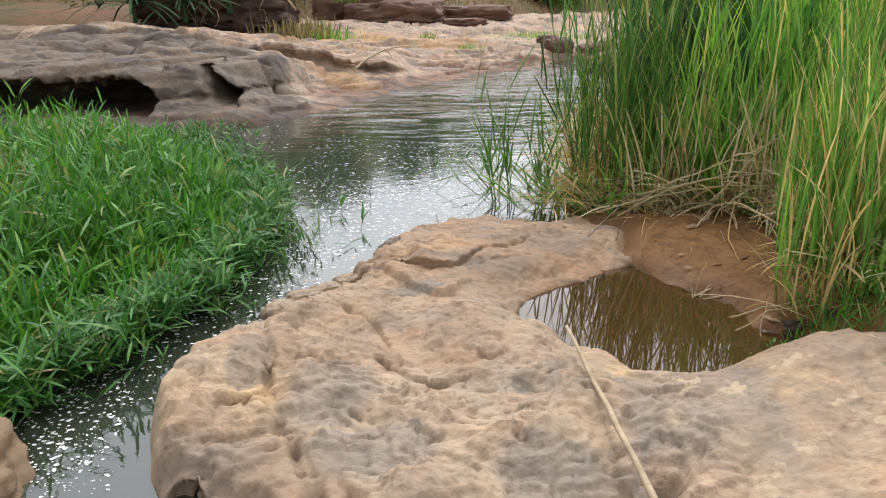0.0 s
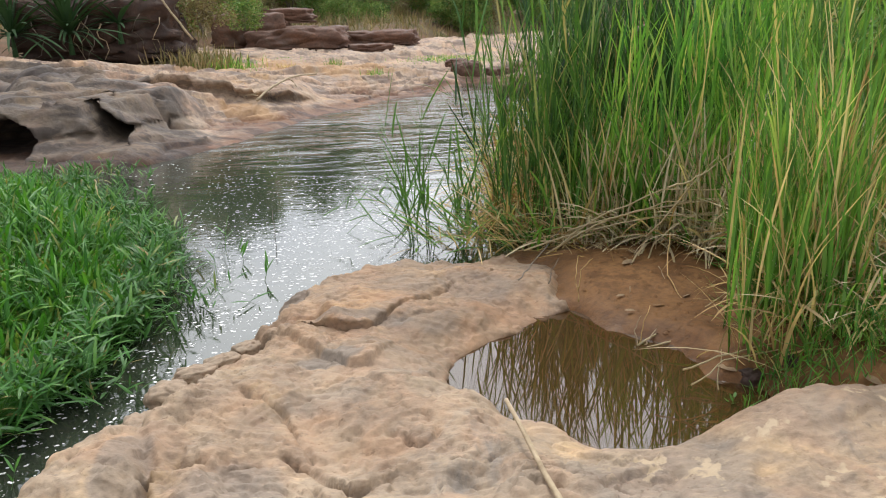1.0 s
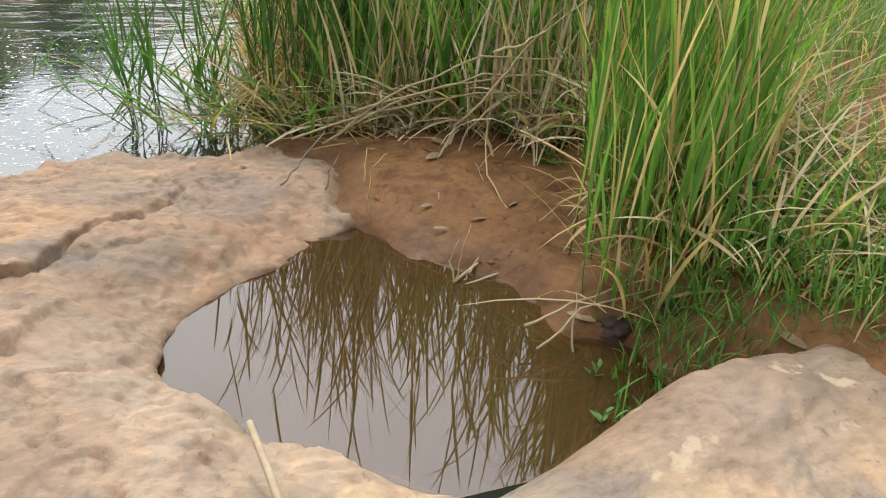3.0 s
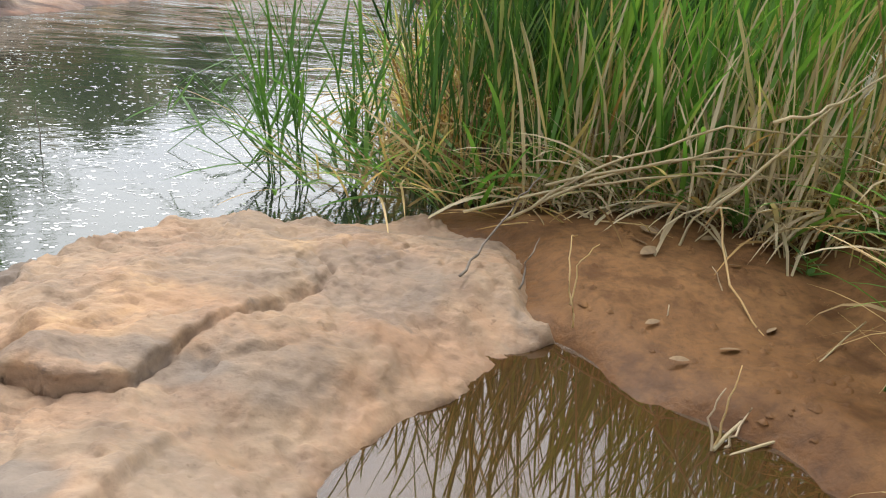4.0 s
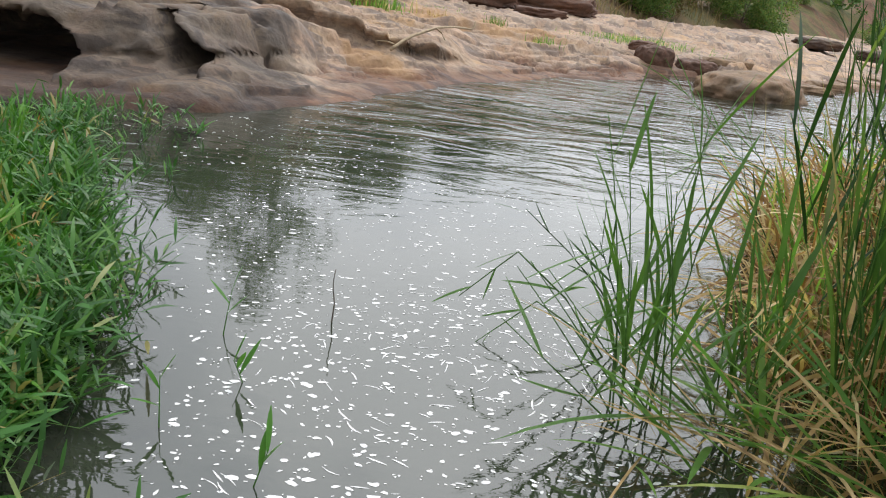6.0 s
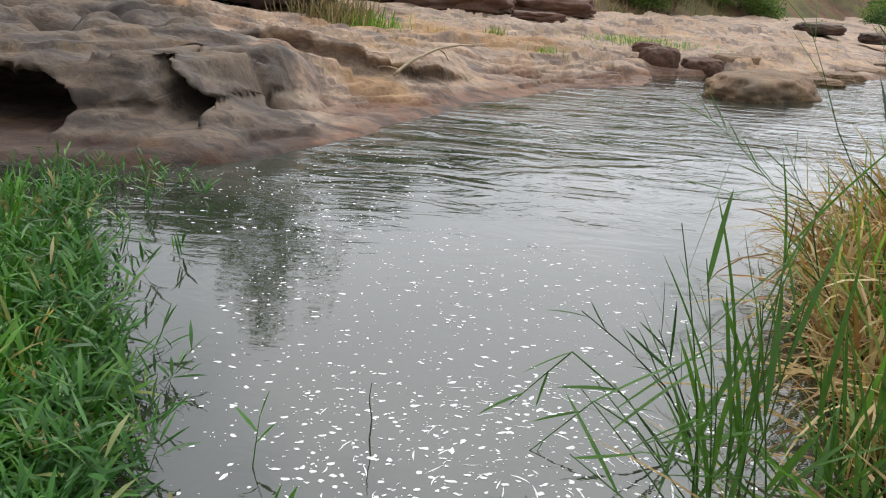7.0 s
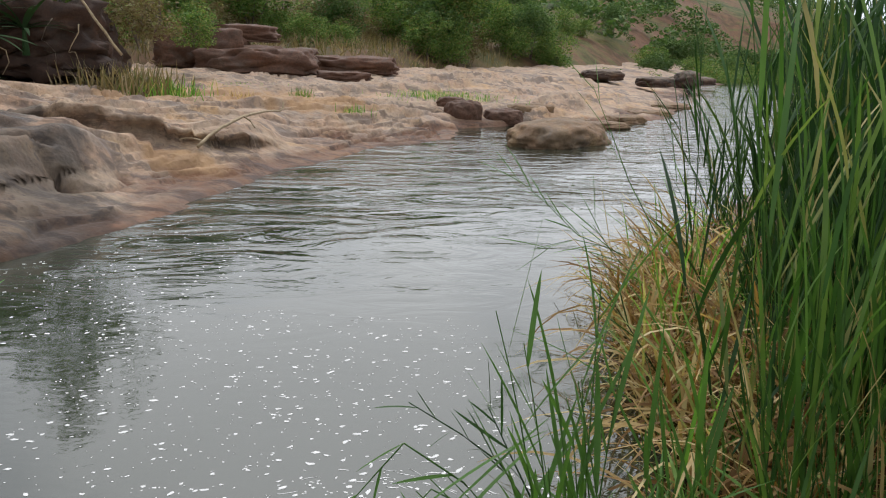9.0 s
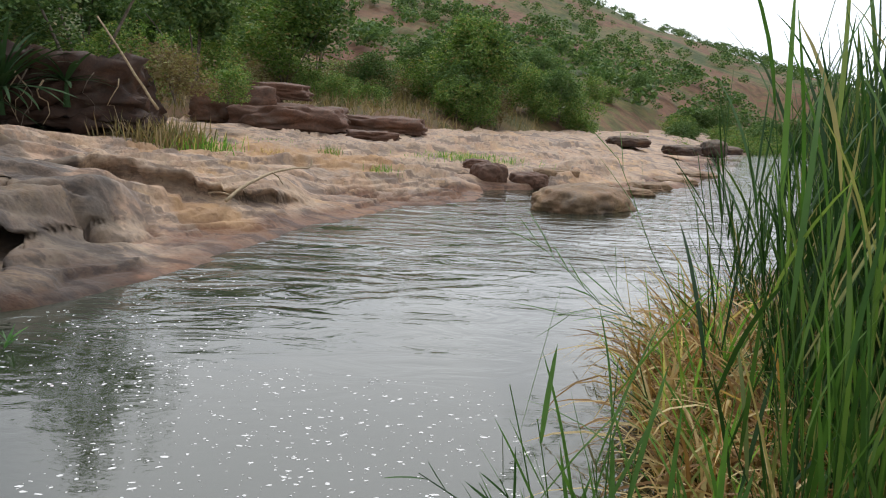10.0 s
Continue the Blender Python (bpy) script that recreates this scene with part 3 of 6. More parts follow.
def ground_height(x, y):
    r = inside(x, y, RIVER)
    pool = inside(x + 0.10 * fbm(x * 2.6, y * 2.6, 4, 91), y + 0.10 * fbm(x * 2.6 + 4, y * 2.6, 4, 92), POOL)
    land = smooth(0.25, -0.35, r)
    z = -0.4 + land * 0.46
    out = np.maximum(-r, 0)
    b = inland(x, y)
    on_bank = smooth(-0.5, 0.5, b) * (y > 8)
    near = 0.05 * out + 0.02 * fbm(x * 1.7, y * 1.7, 4, 3) + 0.012 * fbm(x * 7, y * 7, 3, 93) * (y < 9)
    near = np.minimum(near, 1.2)
    far = bank_base(b, x, y) - 1.6 + 1.9 * smooth(8, 13, b) + 0.05 * np.maximum(b - 12, 0)
    far = np.minimum(far, 3.0)
    z = np.where(y > 8, z + land * (near * (1 - on_bank) + far * on_bank), z + land * near)
    z = z - 0.3 * smooth(-0.2, 0.08, pool) * smooth(1.4, 1.15, x) * smooth(2.6, 2.85, y) - 0.22 * smooth(-0.1, 0.4, pool) - 0.4 * smooth(0.2, 0.5, inside(x, y, ROCK)) * smooth(0.0, -0.1, pool)
    wet = smooth(1.0, 1.2, x) * smooth(2.6, 2.2, x) * smooth(3.6, 3.4, y) * smooth(2.6, 2.8, y)
    z = z * (1 - wet) + wet * np.minimum(z, -0.05 + 0.13 * smooth(1.62, 2.05, x) + 0.014 * fbm(x * 6, y * 6, 3, 8))
    z = z + 0.07 * smooth(1.3, 1.5, x) * smooth(2.6, 2.2, x) * smooth(4.3, 4.75, y) * smooth(5.7, 5.3, y)
    bank_up = 0.25 * smooth(1.92, 2.25, x - 0.4 * np.maximum(y - 3.7, 0) - 0.08 * smooth(3.3, 3.0, y)) * smooth(-2, 0, y) * smooth(12, 7, y) * smooth(40, 12, x)
    z = np.where((x > 1) & (x < 3.4) & (y > 0.5) & (y < 6), np.minimum(z + bank_up, 0.31 + 0.03 * fbm(x * 3, y * 3, 3, 94) + 0.25 * np.maximum(x - 2.7, 0)), z + bank_up)
    inlet = ((x - 1.35) / 0.62) ** 2 + ((y - 6.1) / 0.36) ** 2 + 0.5 * fbm(x * 4, y * 4, 3, 95)
    z = z - 0.17 * smooth(1.2, 0.6, inlet)
    rad, az = np.hypot(x, y - 5), np.degrees(np.arctan2(x, y - 5))
    ridge = np.interp(az, [-180, -60, -20, 12, 21, 30, 40, 90, 180], [6, 26, 46, 26.5, 17.5, 9.2, 4, 3, 6])
    hill = ridge * (smooth(45, 190, rad) * 0.96 + 0.04) * smooth(35, 70, rad) * (1 + 0.10 * fbm(x / 25, y / 25, 3, 5))
    return z + hill * (1 - 0.35 * smooth(230, 700, rad)) * smooth(0.0, 14.0, -r)


gx = spread((-2.2, 3.2), 0.04, (-1800, 1800), 1.075)
gy = spread((2.4, 7.0), 0.04, (-900, 2500), 1.055)
ground = sheet("ground", gx, gy, ground_height, M_GROUND)
tagged(ground, "brown muddy earth and scrubby hillside beside the river", "ground", kind="structure")

river = sheet("river_water", np.linspace(-60, 70, 40), np.linspace(-60, 100, 40), lambda x, y: np.zeros(x.shape), M_RIVER)
tagged(river, "murky grey-green river water with gentle ripples", "river", kind="structure")

px, py = np.linspace(0.3, 2.1, 30), np.linspace(2.95, 4.7, 30)
pool = sheet("pool_water", px, py, lambda x, y: np.full(x.shape, 0.05), M_POOL)
pool.visible_shadow = False
tagged(pool, "still brown rock pool reflecting reeds and sky", "pool", kind="structure")



def footing(q):
    """Ground height under the points q, the river's surface at the lowest."""
    return np.maximum(ground_height(q[:, :1], q[:, 1:])[:, 0], -0.03)


# ---- the near rock ----
CREVICE = [(-0.2, 4.2), (-0.1, 4.14), (0.0, 4.12), (0.14, 4.14), (0.26, 4.29), (0.42, 4.47), (0.6, 4.67), (0.65, 4.79), (0.6, 4.9)]
SCARP = [(-0.45, 4.2), (-0.28, 4.08), (-0.14, 3.88), (0.04, 3.69), (0.13, 3.66), (0.23, 3.92), (0.33, 4.06)]
# open cracks in the stone: course, depth and width
CRACKS = [(CREVICE[3:], 0.022, 0.010), ([(0.3, 4.2), (0.5, 4.3), (0.62, 4.42)], 0.02, 0.012), ([(0.75, 5.1), (0.7, 4.9), (0.8, 4.75)], 0.02, 0.010),
          ([(-0.2, 2.97), (-0.07, 2.84), (0.03, 2.69), (0.10, 2.73), (0.2, 2.82)], 0.045, 0.012), ([(0.62, 2.66), (0.71, 2.71), (0.78, 2.7)], 0.035, 0.014), ([(-0.1, 2.78), (-0.05, 2.5), (0.05, 2.3)], 0.03, 0.018),
          ([(0.9, 2.54), (0.99, 2.59)], 0.02, 0.012), ([(-0.84, 3.3), (-0.72, 3.0), (-0.64, 2.66), (-0.75, 2.5)], 0.05, 0.016), ([(-0.42, 3.42), (-0.35, 3.37), (-0.24, 3.30), (-0.19, 3.19), (-0.11, 3.23)], 0.035, 0.011),
          ([(-0.2, 3.2), (-0.16, 3.08), (-0.1, 2.95)], 0.025, 0.012), ([(-0.55, 2.4), (-0.45, 2.2), (-0.3, 1.9)], 0.04, 0.02), ([(0.27, 3.03), (0.31, 2.98), (0.37, 3.0), (0.39, 3.07)], 0.03, 0.012),
          ([(0.05, 3.08), (0.1, 3.04), (0.17, 3.07)], 0.025, 0.012), ([(-0.95, 3.6), (-0.62, 3.57)], 0.05, 0.016), ([(-0.9, 3.82), (-0.55, 3.8)], 0.05, 0.016), ([(-0.8, 4.04), (-0.47, 3.96)], 0.045, 0.016),
          ([(-0.6, 4.26), (-0.34, 4.14)], 0.05, 0.02), ([(-0.3, 4.5), (-0.23, 4.62), (-0.25, 4.8)], 0.03, 0.014), ([(-0.6, 2.95), (-0.42, 2.86), (-0.3, 2.93)], 0.035, 0.013),
          ([(0.2, 2.45), (0.36, 2.4), (0.5, 2.5)], 0.03, 0.013), ([(0.42, 2.85), (0.55, 2.82), (0.62, 2.9)], 0.025, 0.012), ([(-0.35, 2.55), (-0.2, 2.45), (-0.12, 2.3)], 0.035, 0.014)]


def rock_warp(x, y):
    wx = x + 0.045 * fbm(x * 3.1, y * 3.1, 4, 11)
    wy = y + 0.045 * fbm(x * 3.1 + 9, y * 3.1 + 4, 4, 12)
    jx = x + 0.4 * (wx - x) + 0.022 * fbm(x * 11, y * 11, 3, 27, 0.6)
    jy = y + 0.4 * (wy - y) + 0.022 * fbm(x * 11 + 3, y * 11, 3, 28, 0.6)
    return wx, wy, jx, jy


def near_rock_height(x, y):
    wx, wy, jx, jy = rock_warp(x, y)
    d = inside(wx + 0.05 * fbm(x * 2, y * 2, 2, 13), wy, ROCK)
    p = inside(x + 0.3 * (wx - x), y + 0.3 * (wy - y), POOL)
    pits = np.maximum(fbm(x * 9 + 5, y * 9, 4, 25, 0.6) - 0.18, 0)
    top = 0.158 + 0.045 * fbm(x * 1.15, y * 1.15, 3, 21) + 0.014 * fbm(wx * 4.3, wy * 4.3, 3, 22) + 0.004 * fbm(x * 24, y * 24, 3, 23, 0.6) + 0.012 * smooth(0.5, 0.0, d) * fbm(x * 9, y * 9, 3, 29, 0.6)
    # scoops and lumps worn into the stone, with crisp ridges between them
    tx, ty = x * 1.0 + 0.10 * fbm(x * 2.7, y * 2.7, 3, 17), y + 0.10 * fbm(x * 2.7 + 5, y * 2.7, 3, 18)
    a1, a2 = cells(tx * 2.9, ty * 3.8, 3)
    b1, b2 = cells(tx * 6.5 + 0.4, ty * 8.0, 5)
    scoop = 0.06 * a1 ** 1.5 + 0.008 * b1
    bed = (0.10 * fbm(tx * 1.7 + 2, ty * 1.9, 4, 65, 0.5) + 0.02 * y) / 0.017
    scoop = scoop * 0.6 + 0.017 * (np.floor(bed) + smooth(0.74, 0.97, bed - np.floor(bed))) - 0.011 * y
    chipped = smooth(-0.05, 0.25, fbm(x * 1.6 + 8, y * 1.6, 2, 19))
    lumps = 0.03 * np.abs(fbm(wx * 2.4 + 2, wy * 2.4, 3, 26)) - 0.012 * chipped * smooth(0.10, 0.0, b2 - b1) - 0.012 * (1 - chipped) * smooth(0.08, 0, a2 - a1)
    worn = 1 - 0.3 * smooth(3.75, 4.1, y) * smooth(-0.35, 0.05, x) - 0.6 * smooth(1.0, 1.3, x) * smooth(3.8, 3.4, y)
    front_part = smooth(3.1, 2.5, y)
    top = top + (0.02 + (lumps + scoop - 0.05 * pits - 0.025) * (0.8 + 0.4 * front_part)) * worn - 0.018 * smooth(4.0, 4.5, y)
    bulge = lambda cx, cy, rx, ry, h: h * np.exp(-((x - cx) / rx) ** 2 - ((y - cy) / ry) ** 2)
    top = top + bulge(-0.9, 2.95, 0.25, 0.3, 0.10) + bulge(0.2, 4.5, 0.45, 0.3, 0.05) - bulge(0.02, 2.95, 0.3, 0.3, 0.05)
    top = top - bulge(0.34, 4.0, 0.22, 0.2, 0.06) - bulge(-0.6, 2.85, 0.1, 0.35, 0.05)
    top = top - bulge(0.8, 1.9, 0.25, 0.5, 0.04)
    top = top + np.interp(x, [0.85, 1.1, 1.4, 1.7, 2.0, 2.6], [0, 0.01, 0.05, 0.11, 0.14, 0.15]) * smooth(3.5, 3.1, y) * (0.5 + 0.5 * smooth(0.8, 1.8, y))

    def step(pts, h, reach, soft=0.012):
        dist, side = line_distance(jx, jy, pts)
        s = dist * side
        broken = np.clip(0.8 + 1.2 * fbm(x * 3.5, y * 3.5, 3, 33), 0.3, 1.15)
        return h * broken * smooth(-soft, soft, s) * np.exp(-np.maximum(s, 0) / reach) * smooth(reach * 1.2, reach * 0.5, dist)

    def crack(pts, depth, width):
        dist, _ = line_distance(jx, jy, pts)
        return -depth * np.exp(-(dist / width) ** 2) * np.clip(0.8 + 1.2 * fbm(x * 6, y * 6, 2, 34), 0.15, 1.2)
    dist, side = line_distance(x + 0.8 * (wx - x) + 0.012 * fbm(x * 14, y * 14, 3, 71), y + 0.8 * (wy - y) + 0.012 * fbm(x * 14, y * 14, 3, 72), CREVICE)
    s = dist * side
    tall = 0.008 + 0.006 * smooth(0.6, 0.4, x) + 0.06 * smooth(0.24, -0.02, x) * smooth(-0.17, -0.07, x) * (1 + 0.6 * fbm(x * 7, y * 7, 3, 35))
    nose = np.sqrt(np.clip(1 - (1 - np.clip((s + 0.006) / (0.016 + 0.055 * smooth(0.25, -0.05, x)), 0, 1)) ** 2, 0, 1))
    top = top + tall * nose * np.exp(-np.maximum(s - 0.06, 0) / 0.35) * smooth(0.6, 0.25, dist)
    shelf, seaward = line_distance(jx, jy, [(-0.34, 4.45), (-0.24, 4.6), (-0.25, 4.85), (-0.12, 5.0), (0.06, 5.2), (0.2, 5.5)])
    top = top - 0.11 * smooth(-0.02, 0.03, shelf * seaward) * smooth(4.3, 4.45, y) * smooth(0.5, 0.3, shelf) * smooth(4.2, 4.35, y)
    top = top - (0.008 + 0.04 * smooth(0.3, 0.0, x) * smooth(-0.2, -0.1, x)) * np.exp(-((s + 0.006) / 0.009) ** 2)
    lip = 0.035 * smooth(0.45, 0.05, x) * smooth(-0.45, -0.3, x) * smooth(-0.004, 0.016, s) * smooth(0.075, 0.02, s) * (dist < 0.2)
    # the steep broken face at the water's side, with two thin beds
    front = smooth(0.15, -0.25, wx)
    f = wy + 0.10 * fbm(x * 4, y * 4, 3, 36) + 0.6 * (wx + 1.1)
    top = top - front * (0.06 * smooth(2.36, 2.30, f) + 0.07 * smooth(2.22, 2.16, f) + 0.10 * smooth(2.08, 2.0, f))
    top = top - front * 0.2 * smooth(1.95, 1.7, f)
    under = front * np.minimum(1.5 * np.maximum(2.27 - f, 0), 0.55)
    cliff, above = line_distance(jx, jy, SCARP)
    cliff = cliff * above
    top = top + 0.042 * smooth(0.32, 0.12, x) * smooth(-0.010, 0.011, cliff) * np.exp(-np.maximum(cliff, 0) / 0.3) * smooth(0.5, 0.2, np.abs(cliff)) - 0.010 * smooth(0.3, 0.1, x) * np.exp(-((cliff + 0.012) / 0.009) ** 2)
    top = top + step([(-0.2, 2.97), (-0.07, 2.83), (0.03, 2.70), (0.10, 2.74), (0.19, 2.81)], 0.032, 0.12, 0.008)
    top = top + step([(-0.42, 3.42), (-0.34, 3.37), (-0.24, 3.30), (-0.19, 3.19), (-0.12, 3.21), (-0.08, 3.28)], 0.028, 0.12, 0.008)
    top = top + step([(-0.80, 3.3), (-0.66, 2.95), (-0.66, 2.68), (-0.85, 2.52)], 0.055, 0.3, 0.014)
    top = top + step([(-0.9, 2.4), (-0.55, 2.45), (-0.3, 2.6), (-0.15, 2.5), (0.0, 2.3), (0.3, 2.25)], 0.04, 0.2, 0.03)
    top = top + step([(0.95, 2.15), (1.25, 2.3), (1.5, 2.6), (1.8, 2.7)], 0.03, 0.25, 0.03)
    top = top + step([(0.05, 3.08), (0.1, 3.04), (0.17, 3.07)], 0.016, 0.08, 0.01) + step([(0.27, 3.03), (0.31, 2.98), (0.36, 3.0), (0.38, 3.07)], 0.02, 0.08, 0.01)
    top = top - bulge(0.9, 2.08, 0.05, 0.035, 0.09) - bulge(-0.18, 4.3, 0.09, 0.025, 0.06)
    bench, shoreward = line_distance(jx, jy, [(-0.84, 3.34), (-0.62, 3.44), (-0.6, 3.7), (-0.5, 3.93), (-0.37, 4.06), (-0.3, 4.4)])
    low = bench * shoreward
    top = top - 0.035 * smooth(-0.012, 0.014, low) * (1 + 0.5 * fbm(x * 5, y * 5, 3, 73)) * smooth(3.3, 3.4, y) * smooth(4.45, 4.35, y) * (x < -0.2)
    for pts, depth, width in CRACKS:
        top = top + crack(pts, depth, width)
    ledges = 0.05 * np.round(fbm(wx * 2.9, wy * 2.9, 3, 31) * 4) / 4 * smooth(0.45, 0.02, d)
    top = top + ledges * smooth(1.7, 1.2, x)
    edge = smooth(-0.08, 0.13, d)
    soft = np.where(x > 1.7, smooth(-0.1, 0.3, d), edge)
    low_side = smooth(4.35, 4.7, y) * smooth(1.3, 0.5, x)
    soft = soft * (1 - low_side) + low_side * smooth(-0.12, 0.24, d)
    bank_side = smooth(1.15, 1.35, x) * smooth(4.5, 4.7, y)
    soft = soft * (1 - bank_side) + bank_side * smooth(-0.14, 0.34, d)
    z = -0.32 + (top + 0.32) * soft ** 0.75
    z = z - 0.06 * smooth(4.85, 5.4, y) * smooth(0.2, 0.8, x)
    # towards the pool the top rounds off to a low lip, hollowed out beneath
    flat_side = smooth(0.85, 1.25, x) * smooth(3.75, 3.4, y)
    z = z - (0.095 + 0.025 * fbm(x * 3, y * 3, 2, 38)) * smooth(-0.42, -0.02, p) ** 2 * (1 - flat_side)
    pn = p + 0.012 * fbm(x * 7, y * 7, 3, 39)
    fall = np.interp(pn, [-0.05, -0.03, -0.015, 0.0, 0.02, 0.05, 0.09], [0, 0.03, 0.12, 0.25, 0.36, 0.8, 1.0])
    z = z - 0.07 * flat_side * smooth(-0.14, 0.04, p)
    sink = fall * (1 - flat_side) + flat_side * smooth(-0.34, 0.04, p)
    z = z * (1 - sink) + sink * (-0.18)
    gx_, gy_ = inside(x + 0.01, y, POOL) - inside(x - 0.01, y, POOL), inside(x, y + 0.01, POOL) - inside(x, y - 0.01, POOL)
    size = np.maximum(np.hypot(gx_, gy_), 1e-6)
    back = np.interp(pn, [-0.03, -0.012, 0.005, 0.025, 0.05, 0.10], [0, -0.012, 0.03, 0.17, 0.20, 0]) * smooth(0.3, 0.0, flat_side)
    return x - gx_ / size * back, y - gy_ / size * back + under - lip, z


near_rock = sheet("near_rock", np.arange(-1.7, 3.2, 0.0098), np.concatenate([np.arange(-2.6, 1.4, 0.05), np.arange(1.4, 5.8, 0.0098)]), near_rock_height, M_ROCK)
rock_co = np.zeros(len(near_rock.data.vertices) * 3)
near_rock.data.vertices.foreach_get("co", rock_co)
rx, ry = rock_co[0::3], rock_co[1::3]
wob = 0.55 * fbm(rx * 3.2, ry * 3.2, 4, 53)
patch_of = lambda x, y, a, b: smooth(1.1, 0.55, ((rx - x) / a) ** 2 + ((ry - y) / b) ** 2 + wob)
# stains, and grey that darkens the backlit front face and the scarp
grey_stain_shade = sum(k * patch_of(x, y, a, b) for x, y, a, b, k in (
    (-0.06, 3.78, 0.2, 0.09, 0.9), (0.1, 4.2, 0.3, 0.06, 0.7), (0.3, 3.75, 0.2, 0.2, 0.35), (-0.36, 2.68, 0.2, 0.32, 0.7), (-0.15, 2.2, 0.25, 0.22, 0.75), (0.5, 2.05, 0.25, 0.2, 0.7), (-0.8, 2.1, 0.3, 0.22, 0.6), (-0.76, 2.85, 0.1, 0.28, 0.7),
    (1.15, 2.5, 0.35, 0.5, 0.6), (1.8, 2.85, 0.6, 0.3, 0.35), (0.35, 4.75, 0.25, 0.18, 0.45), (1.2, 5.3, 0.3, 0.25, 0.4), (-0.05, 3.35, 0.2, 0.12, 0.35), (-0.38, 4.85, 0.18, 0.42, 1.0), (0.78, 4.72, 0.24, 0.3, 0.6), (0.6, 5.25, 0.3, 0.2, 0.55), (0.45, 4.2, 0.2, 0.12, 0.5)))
near_rock.data.attributes.new("stain_shade", "FLOAT", "POINT").data.foreach_set("value", np.clip(grey_stain_shade, 0, 1))
browned = smooth(3.3, 4.4, ry + 0.5 * fbm(rx * 1.4, ry * 1.4, 4, 54)) * 0.75 + 0.3 * smooth(1.0, 1.6, rx) * smooth(3.4, 3.0, ry) + 0.45 * smooth(0.0, 0.35, fbm(rx * 1.1 + 3, ry * 1.1, 4, 55))
near_rock.data.attributes.new("weathered", "FLOAT", "POINT").data.foreach_set("value", np.clip(browned, 0, 1))
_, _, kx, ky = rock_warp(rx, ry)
# crack shade put into the colour, strongest along the deep courses
crack_shade = np.zeros(len(rx))
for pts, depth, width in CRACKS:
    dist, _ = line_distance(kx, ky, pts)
    crack_shade = np.maximum(crack_shade, np.exp(-(dist / (0.75 * width)) ** 2) * np.clip(0.35 + 1.6 * fbm(rx * 6, ry * 6, 2, 34), 0.0, 1.0) * min(1.0, depth / 0.05))
near_rock.data.attributes.new("crack_shade", "FLOAT", "POINT").data.foreach_set("value", 0.85 * crack_shade)
tagged(near_rock, "large worn tan sandstone outcrop between river and pool", "rock")


def rock_top(x, y):
    return float(near_rock_height(np.array([[x]], float), np.array([[y]], float))[2][0, 0])


